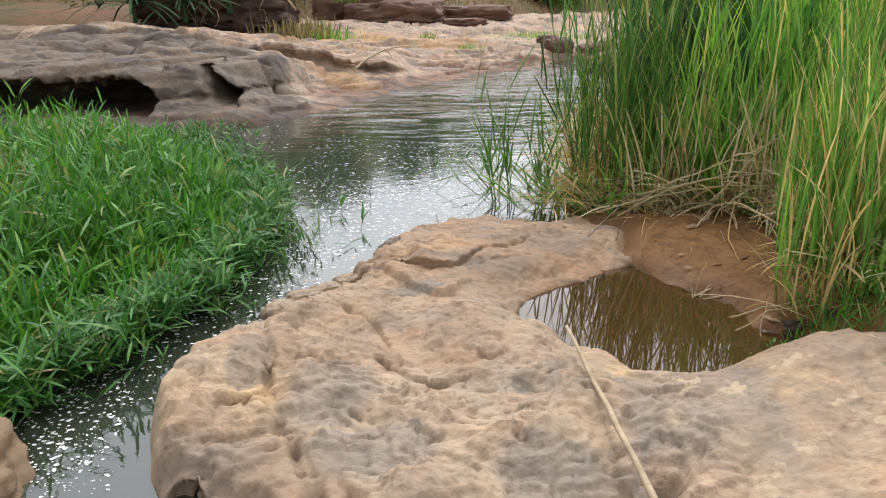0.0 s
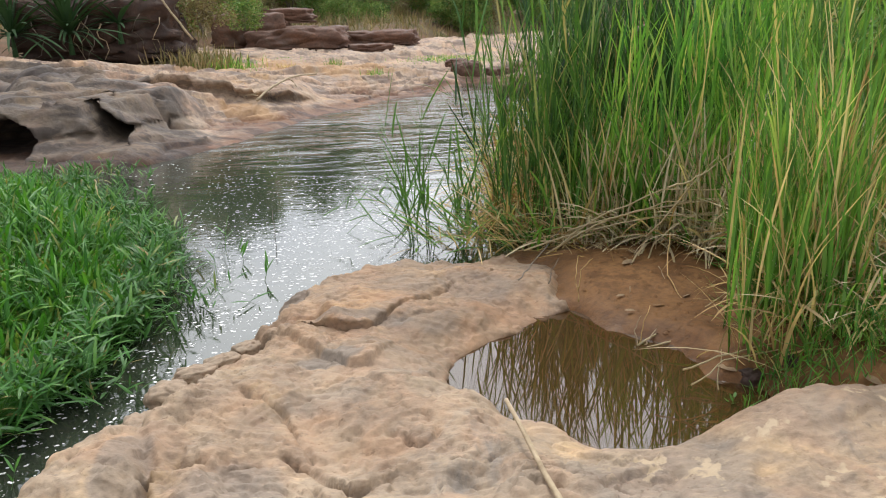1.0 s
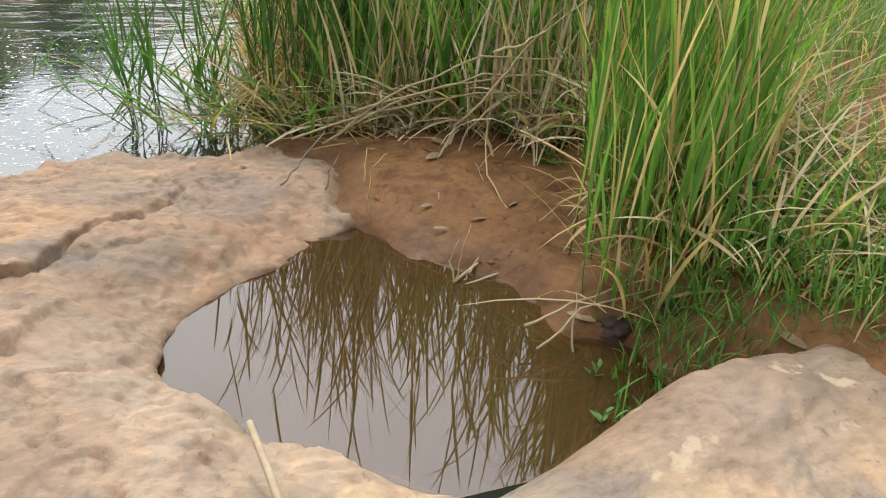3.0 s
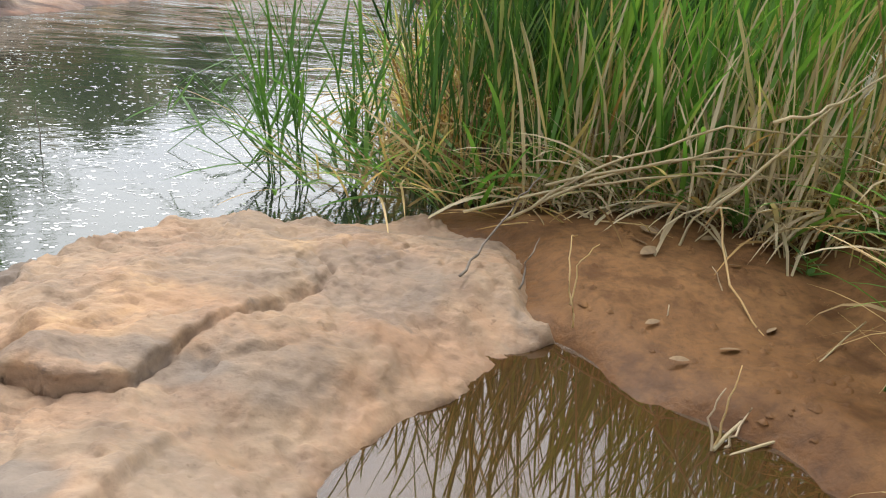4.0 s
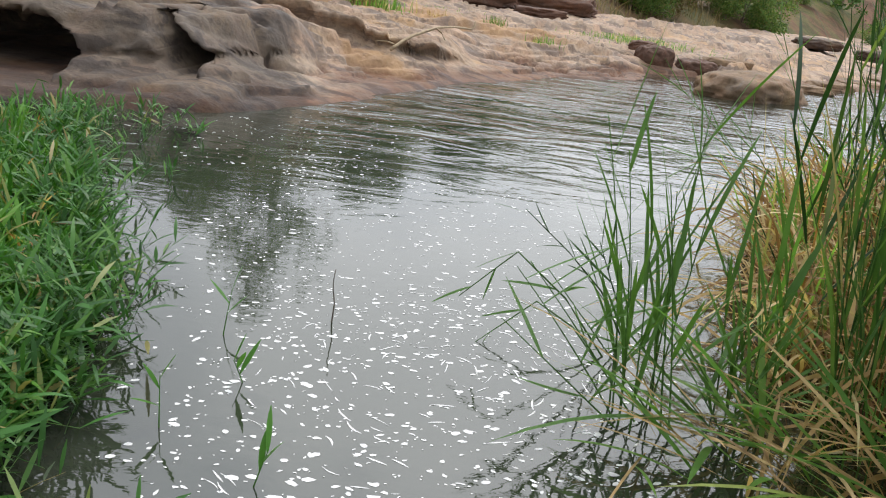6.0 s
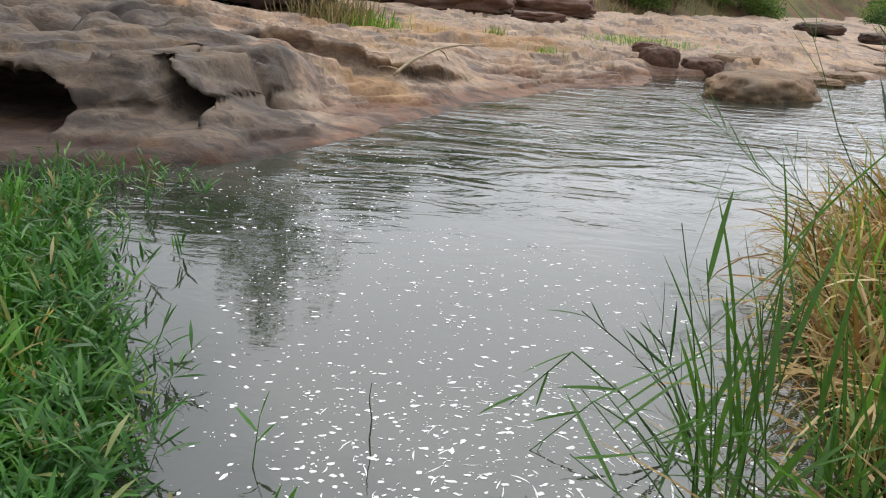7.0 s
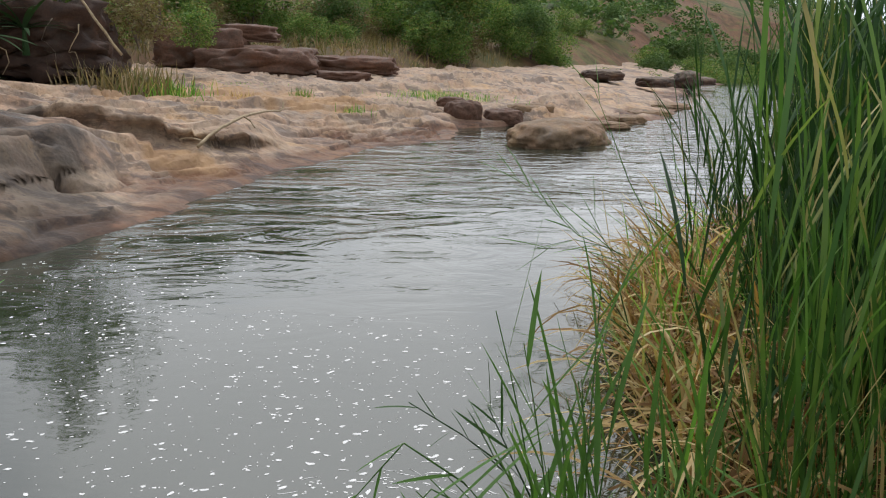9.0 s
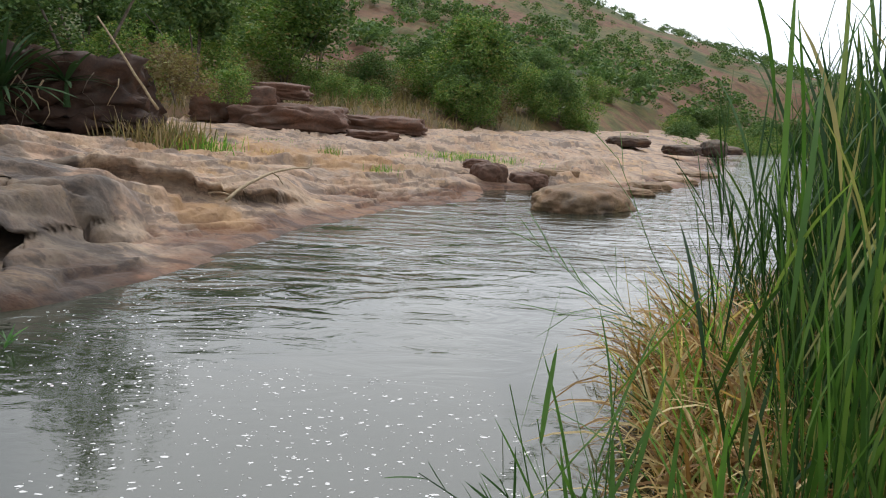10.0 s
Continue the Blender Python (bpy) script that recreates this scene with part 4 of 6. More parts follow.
# ---- the far bank of bedrock ----
def bank_surface(x, y):
    wx = x + 0.22 * fbm(x * 0.9, y * 0.9, 4, 41)
    wy = y + 0.22 * fbm(x * 0.9 + 7, y * 0.9 + 3, 4, 42)
    d = inland(wx, wy)
    z = bank_base(d, x, y)
    u, w = x * 0.62 + y * 0.78, -x * 0.78 + y * 0.62
    rough = smooth(-0.1, 0.8, d)
    strata = fbm(u * 0.45, w * 1.5, 2, 43)
    plain = z + rough * 0.15 * strata
    z = plain + rough * (0.03 * fbm(u * 1.8, w * 6, 2, 48) + 0.02 * fbm(x * 3, y * 3, 4, 45))
    # folds and pillows scoured by floods, and beds that break off in ledges
    fu, fw = u + 0.35 * fbm(x * 0.7, y * 0.7, 3, 61), w + 0.3 * fbm(x * 0.7 + 3, y * 0.7, 3, 62)
    a1, a2 = cells(fu * 0.55, fw * 1.35, 7)
    b1, b2 = cells(fu * 1.5, fw * 3.6, 8)
    heavy = 0.5 + 0.05 * hump(x, y)
    z = z + rough * heavy * (0.16 * (0.45 - a1 ** 2) + 0.05 * (0.4 - b1 ** 2) - 0.05 * smooth(0.10, 0.0, a2 - a1) - 0.02 * smooth(0.1, 0, b2 - b1))
    level = z + 0.10 * fbm(u * 0.8, w * 2.4, 4, 44, 0.6)
    bed = 0.11 + 0.05 * hump(x, y)
    t = level / bed
    ledge = (np.floor(t) + smooth(0.8, 0.98, t - np.floor(t))) * bed
    z = z + (ledge - level) * smooth(-0.3, 0.0, fbm(x * 0.5, y * 0.5, 2, 63)) * smooth(0.05, 0.4, d) * (0.9 - 0.5 * hump(x, y))

    def step(pts, h, reach, soft=0.05):
        dist, side = line_distance(wx, wy, pts)
        s = dist * side
        return h * smooth(-soft, soft, s) * np.exp(-np.maximum(s, 0) / reach) * smooth(reach * 1.3, reach * 0.5, dist)
    rise, flank = line_distance(x + 0.1 * fbm(x * 2.2, y * 2.2, 3, 64), y + 0.1 * fbm(x * 2.2 + 5, y * 2.2, 3, 66), [(-4.2, 13.8), (-3.1, 14.3), (-2.5, 14.42), (-1.75, 14.55), (-1.2, 15.2), (-0.6, 16.2)])
    rise = rise * flank
    riser = smooth(-0.07, 0.08, rise)
    span = smooth(-3.9, -3.2, x) * smooth(-0.6, -1.3, x)
    eastern = smooth(-2.9, -1.9, x)
    z = z + span * ((0.25 + 0.14 * eastern) * riser * np.exp(-np.maximum(rise, 0) / 1.8) + (0.26 * eastern - 0.14) * (1 - riser) * np.exp(-np.maximum(-rise, 0) / 0.6))
    z = z + step([(-0.4, 19.2), (0.6, 19.8), (1.8, 20.4)], 0.12, 1.2)
    z = z + step([(-6.5, 12.9), (-4.6, 12.7), (-3.6, 12.9), (-2.9, 13.5)], 0.10, 1.5, 0.05)
    z = z + step([(-7.5, 15.4), (-5.6, 15.4), (-4.9, 15.9)], 0.16, 1.0, 0.04)
    for pts, rise_ in (([(-2.6, 16.4), (-1.2, 17.5), (0.2, 18.9), (1.6, 20.2)], 0.10), ([(-3.4, 17.2), (-2.0, 18.0), (-0.8, 19.2)], 0.12), ([(0.4, 21.4), (1.8, 21.9), (3.2, 22.6), (5.0, 24.6)], 0.12),
                       ([(-0.6, 22.8), (1.0, 23.8), (2.6, 25.0), (5.2, 27.6)], 0.14), ([(2.0, 19.9), (3.4, 21.0), (5.0, 22.2), (7.0, 24.4)], 0.12), ([(4.5, 22.2), (6.5, 24.6), (9.0, 27.4)], 0.14),
                       ([(-5.4, 14.9), (-4.3, 15.6), (-3.2, 16.3)], 0.12), ([(-7.0, 16.6), (-5.4, 16.9), (-4.0, 17.8)], 0.12), ([(3.0, 26.5), (6.5, 29.5), (10.0, 33.0)], 0.2)):
        z = z + step(pts, rise_, 1.1, 0.03)

    def groove(pts, depth, width):
        dist, _ = line_distance(wx, wy, pts)
        return -depth * np.exp(-(dist / width) ** 2)
    for pts, depth, width in (([(-6.0, 14.7), (-5.4, 14.3), (-4.6, 13.4)], 0.5, 0.2), ([(-5.75, 13.3), (-5.5, 13.05), (-5.3, 12.75)], 0.45, 0.24), ([(-5.7, 12.5), (-5.45, 12.25), (-5.05, 11.9)], 0.3, 0.13),
                              ([(-9.9, 17.5), (-8.5, 15.5)], 0.5, 0.35), ([(-3.95, 12.0), (-3.7, 12.15), (-3.3, 12.3), (-2.9, 12.7)], 0.2, 0.07), ([(-2.82, 12.5), (-2.66, 12.25)], 0.12, 0.06), ([(-2.45, 13.35), (-2.28, 13.1)], 0.1, 0.06), ([(-4.6, 13.35), (-3.9, 13.9), (-3.1, 14.2)], 0.2, 0.13),
                              ([(-2.75, 12.2), (-2.4, 12.5)], 0.15, 0.05), ([(-7.2, 14.6), (-6.6, 13.9)], 0.4, 0.22), ([(-0.6, 17.6), (0.2, 18.3), (0.9, 18.7)], 0.12, 0.06), ([(-0.2, 20.6), (1.2, 21.6), (2.4, 22.0)], 0.14, 0.08)):
        z = z + groove(pts, depth, width)
    z = z * smooth(-0.6, 0.12, d) - 0.4 * (1 - smooth(-0.6, 0.12, d))
    tail = smooth(26, 40, y)
    z = z - 0.25 * tail + tail * 0.3 * fbm(x * 0.45, y * 0.45, 3, 46) * rough
    z = z - 0.6 * smooth(10, 14, d)
    # undercuts and hollows in the face of the hump
    face = hump(x, y) * smooth(2.4, 2.0, d) * smooth(0.06, 0.16, d)
    cut = np.exp(-((plain - 0.33) / 0.03) ** 2) * 0.22 * np.clip(0.8 + 1.2 * fbm(x * 1.1, y * 0, 2, 47), 0.2, 1) * smooth(-2.45, -2.8, x)
    mid = -3.17 - 0.92 * (plain - 0.24)
    half = 0.17 - 0.24 * (plain - 0.24)
    hollow = smooth(half + 0.05, half - 0.05, np.abs(x - mid)) * smooth(0.19, 0.25, plain) * smooth(0.76, 0.70, plain) * 1.9
    roof = 0.22 + 0.33 * smooth(-3.8, -4.7, x)
    cave = smooth(0.09, 0.15, plain) * smooth(roof + 0.05, roof, plain) * smooth(-4.12, -4.3, x) * 2.4
    scarp = np.exp(-((riser - 0.35) / 0.28) ** 2) * span * 0.3
    return x, y + np.maximum(np.maximum(cut, hollow), cave) * face + scarp, z


bx = spread((-6.5, 6.0), 0.035, (-30, 60), 1.05)
by = spread((11.0, 19), 0.035, (9.0, 90), 1.022)
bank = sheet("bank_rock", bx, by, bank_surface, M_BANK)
tagged(bank, "long pale pinkish bedrock bank sloping into the river", "rock", kind="structure")
# the grey, weathered hump at the near end of the bank
bank_co = np.zeros(len(bank.data.vertices) * 3)
bank.data.vertices.foreach_get("co", bank_co)
vx, vy = bank_co[0::3], bank_co[1::3]
edge_of = vx + 0.75 * (vy - 11.8) + 0.9 * fbm(vx * 0.9, vy * 0.9, 5, 51, 0.6) + 2.0
bank.data.attributes.new("aged", "FLOAT", "POINT").data.foreach_set("value", smooth(0.18, -0.18, edge_of) * smooth(16.4, 15.4, vy))
ragged = 0.9 * fbm(vx * 1.5, vy * 1.5, 5, 52, 0.6)
spot = lambda x, y, rx, ry: smooth(1.25, 0.7, ((vx - x) / rx) ** 2 + ((vy - y) / ry) ** 2 + ragged)
sand = np.maximum.reduce([0.75 * spot(-1.75, 14.15, 0.6, 0.35), 0.8 * spot(-1.2, 20.6, 2.2, 1.7), 0.7 * spot(-3.2, 18.4, 0.8, 0.9)])
bank.data.attributes.new("sand", "FLOAT", "POINT").data.foreach_set("value", sand)


def boulder(name, at, size, material, label, seed, turn=0.0, flat=0.25, category="boulder", group="", block=0.45):
    """A rounded, cracked boulder that sits in the ground."""
    bm = bmesh.new()
    bmesh.ops.create_icosphere(bm, subdivisions=5, radius=1)
    for v in bm.verts:
        c = v.co.copy()
        n1 = noise.fractal(c * 1.1 + Vector((seed * 7.3, 0, 0)), 1.0, 2.0, 3)
        n2 = noise.fractal(c * 3.0 + Vector((0, seed * 3.1, 0)), 0.9, 2.0, 5)
        n3 = abs(noise.noise(c * 2.2 + Vector((seed * 1.7, 5, 0))))
        k = 1 + (0.35 + 0.8 * block) * (0.16 * n1 + 0.14 * n3) + 0.09 * n2 - 0.12 * min(1.0, block * 1.3) * max(0.0, 0.12 - abs(noise.noise(c * 1.3 + Vector((seed, 2.0, seed))))) / 0.12
        blocky = max(abs(c.x), abs(c.y), abs(c.z)) ** -block
        c = c * k * blocky
        if c.z < -flat:
            c.z = -flat + (c.z + flat) * 0.3
        v.co = (c.x * size[0] * 0.8, c.y * size[1] * 0.8, c.z * size[2] * 0.85)
    me = bpy.data.meshes.new(name)
    bm.to_mesh(me)
    bm.free()
    me.polygons.foreach_set("use_smooth", np.ones(len(me.polygons), bool))
    me.materials.append(material)
    ob = new(name, me)
    ob.matrix_basis = pose(*at, 0, 0, turn)
    return tagged(ob, label, category, group)


boulder("river_boulder", (4.2, 18.35, 0.06), (1.4, 0.85, 0.46), M_BROWN, "low brown boulder lying in the river by the bank", 12, 35, block=0.25)
for k, (x, y, z, sx, sy, sz, turn) in enumerate([(2.95, 21.3, 0.2, 0.5, 0.35, 0.4, 20), (2.7, 21.6, 0.45, 0.38, 0.3, 0.18, -10), (3.9, 21.6, 0.1, 0.55, 0.4, 0.3, 0),
                                                 (5.4, 20.9, 0.05, 0.5, 0.35, 0.22, 40), (6.2, 21.2, 0.0, 0.7, 0.4, 0.18, 10), (7.2, 22.6, 0.0, 0.7, 0.5, 0.22, 30),
                                                 (4.8, 22.6, 0.2, 0.8, 0.5, 0.25, 15), (8.6, 24.6, 0.0, 0.9, 0.6, 0.2, 10), (10.5, 27.5, 0.0, 1.2, 0.7, 0.2, 35)]):
    boulder("shore_boulder", (x, y, z), (sx, sy, sz), M_DARK if k < 3 else M_BROWN, "dark wet boulder at the water's edge", 10 + k, turn, group="rocks along the shore")
for k, (x, y, z, sx, sy, sz, turn) in enumerate([(13, 34, 0.45, 1.0, 0.6, 0.32, 20), (15.8, 37, 0.4, 0.8, 0.7, 0.6, 60), (11.5, 36, 0.6, 1.1, 0.8, 0.35, 0), (17.5, 40, 0.3, 1.6, 0.8, 0.35, 20)]):
    boulder("far_boulder", (x, y, z), (sx, sy, sz), M_BANKGREY, "grey boulder on the far rock bank", 30 + k, turn, group="far boulders")
for k, (x, y, z, sx, sy, sz, turn) in enumerate([(-1.9, 27.5, 0.95, 2.0, 1.2, 0.62, -8), (-3.6, 28.3, 1.2, 1.5, 1.3, 0.9, 10), (0.9, 29.0, 0.9, 1.6, 1.0, 0.42, -15),
                                                 (-2.6, 29.0, 1.75, 1.5, 1.0, 0.38, -5), (0.5, 26.4, 0.72, 0.9, 0.6, 0.2, 0)]):
    boulder("slab_boulder", (x, y, z), (sx, sy, sz), M_DARK, "dark weathered slab boulder lying on the bank", 40 + k, turn, group="dark slabs on the bank", block=0.8)
boulder("bank_boulder", (-1.8, 2.12, 0.0), (0.42, 0.42, 0.27), M_BROWN, "rounded sandstone boulder at the grassy water's edge", 60, 20)
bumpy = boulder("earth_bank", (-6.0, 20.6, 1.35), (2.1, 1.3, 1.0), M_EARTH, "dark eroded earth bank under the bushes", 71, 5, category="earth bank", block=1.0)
for v in bumpy.data.vertices:
    k = noise.fractal(Vector((v.co.x * 4.2, v.co.y * 4.2, v.co.z * 1.6)), 0.7, 2.0, 6) * 0.2 + 0.15 * noise.noise(v.co * 1.3)
    v.co += v.normal * k
EARTH_BANK = bumpy
for x, y, size, seed, turn in [(-0.87, 3.42, (0.09, 0.15, 0.11), 61, 10), (-0.83, 3.78, (0.13, 0.09, 0.085), 62, 20), (-0.74, 3.98, (0.14, 0.075, 0.075), 63, 15), (-0.63, 4.1, (0.13, 0.07, 0.07), 64, 30),
                               (-0.52, 4.26, (0.12, 0.07, 0.065), 65, 35), (-0.66, 3.6, (0.1, 0.08, 0.06), 66, 0)]:
    boulder("shore_stone", (x, y, 0.04), size, M_ROCK, "rounded tan stone lying against the outcrop at the water", seed, turn, category="stone")
boulder("edge_stone", (-0.23, 4.47, 0.15), (0.16, 0.075, 0.06), M_ROCK, "small flat stone resting on the outcrop's edge", 75, 25, category="stone")

# ---- lush grass on the left shore ----
GRASS = [(-2.1, 2.35), (-1.85, 2.9), (-1.62, 3.5), (-1.45, 4.1), (-1.4, 4.7), (-1.4, 5.4), (-1.55, 6.1), (-1.9, 6.8), (-2.38, 7.5), (-2.8, 8.2), (-3.1, 8.8), (-3.6, 9.2), (-4.5, 9.3), (-5.4, 8.8), (-6.8, 7.3), (-6.1, 5.7), (-6.9, 4.3), (-5.6, 3.0), (-4.4, 2.5), (-3, 2.0)]
GRASS_NEAR = [(-2.05, 2.35), (-1.85, 2.9), (-1.62, 3.5), (-1.45, 4.1), (-1.4, 4.7), (-1.4, 5.4), (-1.5, 6.1), (-1.8, 6.8), (-2.25, 7.5), (-2.65, 8.2), (-3.3, 8.2), (-2.9, 5), (-3, 3), (-3, 2.2)]


def grass_bed():
    q = np.concatenate([scatter(GRASS, 3600), scatter(GRASS_NEAR, 3600)])
    d = inside(q[:, 0], q[:, 1], GRASS)
    thin = 0.25 + 0.75 * smooth(-0.25, 0.2, fbm(q[:, 0] * 1.6, q[:, 1] * 1.6, 3, 81))
    keep = rng.random(len(q)) < np.maximum(thin, smooth(0.9, 0.3, d))
    q, d = q[keep], d[keep]
    n = len(q)
    mound = 0.08 + 0.42 * smooth(0.0, 0.9, d) + 0.25 * smooth(0.5, 2.0, d)
    mound = mound * (1 + 0.5 * fbm(q[:, 0] * 1.3, q[:, 1] * 1.3, 3, 82)) * (0.78 + 0.22 * smooth(8.6, 6.6, q[:, 1]))
    h = mound * rng.uniform(0.5, 1.2, n) + 0.08
    base = np.stack([q[:, 0], q[:, 1], np.full(n, -0.02)], 1)
    lean = rng.uniform(0.02, 0.35, n) + 0.55 * smooth(0.5, 0.0, d)
    az = np.where(d < 0.5, rng.normal(1.75, 0.7, n), rng.uniform(0, 6.283, n))
    V, F, c = stems(base, az, lean, rng.uniform(0.0, 0.5, n), h, np.full(n, 0.005), 4)
    L = leaves_on(c, 4, 0.35, 1.0, (0.12, 0.27), (0.012, 0.024), (0.15, 1.3), (0.0, 1.1), 4, "leaf")
    return joined([(V, F), L])


grass = mesh_object("lush_grass", *grass_bed(), M_GRASS)
tagged(grass, "thick bright green broad-bladed grass growing at the water", "grass", kind="stuff")


def beyond(polygon, count, reach, west=-3.6):
    """Points scattered outside a polygon's river side, ever fewer out to reach."""
    p = np.array([c for c in polygon if c[0] > west], float)
    k = rng.integers(0, len(p) - 1, count)
    k = k[(p[k + 1, 1] > p[k, 1])]
    f = rng.random((len(k), 1))
    along = p[k] * (1 - f) + p[k + 1] * f
    t = p[k + 1] - p[k]
    out = np.stack([t[:, 1], -t[:, 0]], 1) / np.linalg.norm(t, axis=1)[:, None]
    clump = np.clip(0.55 + 1.3 * fbm(along[:, 0] * 2.1, along[:, 1] * 2.1, 3, 83), 0.15, 1.3)
    return along + out * (reach * clump * rng.random(len(k)) ** 2.0)[:, None]


def sprigs():
    q = np.concatenate([beyond(GRASS[4:], 190, 0.75), beyond(GRASS, 260, 0.45), scatter([(-3.4, 9.1), (-2.6, 9.0), (-2.4, 9.6), (-3.0, 10.0), (-4.2, 9.9)], 80)])
    n = len(q)
    base = np.stack([q[:, 0], q[:, 1], np.full(n, -0.03)], 1)
    V, F, c = stems(base, rng.normal(1.5, 0.8, n), rng.uniform(0.3, 1.15, n), rng.uniform(-0.3, 0.4, n), rng.uniform(0.10, 0.30, n), np.full(n, 0.004), 4)
    return joined([(V, F), leaves_on(c, 4, 0.4, 1.0, (0.07, 0.16), (0.010, 0.018), (0.3, 1.3), (0.0, 0.6), 3, "leaf")])


def fringe():
    q = beyond(GRASS, 1300, 0.2)
    n = len(q)
    base = np.stack([q[:, 0] - 0.06, q[:, 1], rng.uniform(-0.02, 0.10, n)], 1)
    V, F, c = stems(base, rng.normal(1.75, 0.6, n), rng.uniform(0.6, 1.35, n), rng.uniform(0.0, 0.5, n), rng.uniform(0.15, 0.42, n), np.full(n, 0.004), 4)
    return joined([(V, F), leaves_on(c, 5, 0.3, 1.0, (0.10, 0.2), (0.011, 0.02), (0.4, 1.5), (0.1, 0.9), 3, "leaf")])


def dead_skirt():
    """Brown dead blades that hang under the green at the water's edge."""
    q = beyond(GRASS, 420, 0.10)
    n = len(q)
    base = np.stack([q[:, 0] - 0.1, q[:, 1], rng.uniform(0.0, 0.18, n)], 1)
    return blades(base, rng.normal(1.7, 0.8, n), rng.uniform(0.5, 1.4, n), rng.uniform(0.3, 1.3, n), rng.uniform(0.12, 0.3, n), rng.uniform(0.006, 0.014, n), 4, rng.uniform(-0.5, 0.5, n))


tagged(mesh_object("dead_blades", *dead_skirt(), M_AMBER), "brown dead grass blades hanging at the water's edge", "dead grass", kind="stuff")
tagged(mesh_object("grass_fringe", *fringe(), M_GRASS_DARK), "dark green grass drooping over the water's edge", "grass", kind="stuff")
tagged(mesh_object("water_sprigs", *sprigs(), M_GRASS_DARK), "green grass sprigs trailing out over the water", "grass", kind="stuff")

# ---- reeds on the right shore ----
REED_FRONT = [(1.82, 3.58), (1.9, 3.44), (2.15, 3.36), (2.5, 3.5), (2.55, 4.1), (2.3, 4.3), (1.97, 3.95)]


def reed_bed(polygon, count, height, per, lean=(0.0, 0.16), width=(0.007, 0.0135), tilt=(0.04, 0.4)):
    q = scatter(polygon, count)
    n = len(q)
    base = np.stack([q[:, 0], q[:, 1], footing(q) - 0.03], 1)
    h = rng.uniform(*height, n)
    V, F, c = stems(base, rng.uniform(0, 6.283, n), rng.uniform(*lean, n), rng.uniform(-0.05, 0.15, n), h * 0.75, np.full(n, 0.007), 4)
    return joined([(V, F), leaves_on(c, per, 0.15, 1.0, (0.4, 0.85), width, tilt, (0.0, 0.7), 5)])


tagged(mesh_object("reed_bed", *reed_bed([(1.75, 5.6), (2.1, 5.42), (2.6, 5.25), (3.1, 5.3), (4.2, 7.5), (5.4, 11.5), (3.0, 6.4), (2.2, 6.0)], 230, (1.4, 2.6), 7, (0.0, 0.18), (0.011, 0.022)), M_REED_DEEP), "tall dense green reeds along the river", "reeds", kind="stuff")
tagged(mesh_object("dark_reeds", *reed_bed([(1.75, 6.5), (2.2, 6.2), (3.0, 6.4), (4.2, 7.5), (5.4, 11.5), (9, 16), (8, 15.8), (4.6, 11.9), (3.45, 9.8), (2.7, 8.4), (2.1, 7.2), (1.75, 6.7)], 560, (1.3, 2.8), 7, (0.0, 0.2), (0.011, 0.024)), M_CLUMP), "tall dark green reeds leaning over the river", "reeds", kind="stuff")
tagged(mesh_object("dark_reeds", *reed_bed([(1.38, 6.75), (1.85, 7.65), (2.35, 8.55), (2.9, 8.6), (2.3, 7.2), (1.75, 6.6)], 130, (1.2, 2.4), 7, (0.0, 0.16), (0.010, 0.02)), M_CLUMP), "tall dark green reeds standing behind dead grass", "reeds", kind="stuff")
tagged(mesh_object("dry_reeds", *reed_bed([(1.2, 6.1), (1.75, 5.6), (2.5, 5.0), (2.1, 3.8), (2.6, 3.6), (3.2, 4.6), (2.6, 6.0)], 60, (0.5, 1.4), 3), M_STRAW), "dry tan reed stalks among the green ones", "reeds", kind="stuff")
tagged(mesh_object("corner_reeds", *reed_bed([(1.12, 6.05), (1.35, 5.78), (1.75, 5.6), (2.0, 5.9), (1.5, 6.4), (1.22, 6.4)], 66, (1.3, 2.7), 6, (0.0, 0.18), (0.010, 0.02)), M_CLUMP_PALE), "tall deep green reeds at the corner of the mud", "reeds", kind="stuff")
tagged(mesh_object("young_reeds", *reed_bed([(1.5, 5.72), (1.95, 5.35), (2.4, 5.05), (2.8, 5.1), (2.3, 5.7), (1.7, 5.9)], 50, (0.35, 1.0), 5, (0.0, 0.25), (0.013, 0.025)), M_REED), "young yellow-green reeds along the edge of the mud", "reeds", kind="stuff")
tagged(mesh_object("reed_stand", *reed_bed(REED_FRONT, 88, (0.4, 1.3), 5, (0.0, 0.15), (0.008, 0.015), (0.02, 0.22)), M_REED), "yellow-green reeds standing at the muddy pool edge", "reeds", kind="stuff")

tagged(mesh_object("back_reeds", *reed_bed([(2.25, 4.25), (2.45, 4.7), (2.4, 5.0), (3.0, 5.2), (3.3, 4.4), (2.7, 4.0)], 85, (1.0, 2.1), 6, (0.0, 0.2), (0.010, 0.02)), M_REED_OLIVE), "tall olive reeds standing behind the mud", "reeds", kind="stuff")

tagged(mesh_object("dry_stand", *reed_bed(REED_FRONT, 32, (0.3, 0.9), 2, (0.0, 0.25), (0.007, 0.013), (0.02, 0.4)), M_STRAW), "dry tan reeds mixed into the reed stand", "reeds", kind="stuff")


def tangle(polygon, count, length, lean, curve, width, z=0.06):
    q = scatter(polygon, count)
    n = len(q)
    base = np.stack([q[:, 0], q[:, 1], footing(q) + rng.uniform(z - 0.10, z + 0.03, n)], 1)
    return blades(base, rng.uniform(0, 6.283, n), rng.uniform(*lean, n), rng.uniform(*curve, n), rng.uniform(*length, n), rng.uniform(*width, n), 6, rng.uniform(-0.6, 0.6, n))


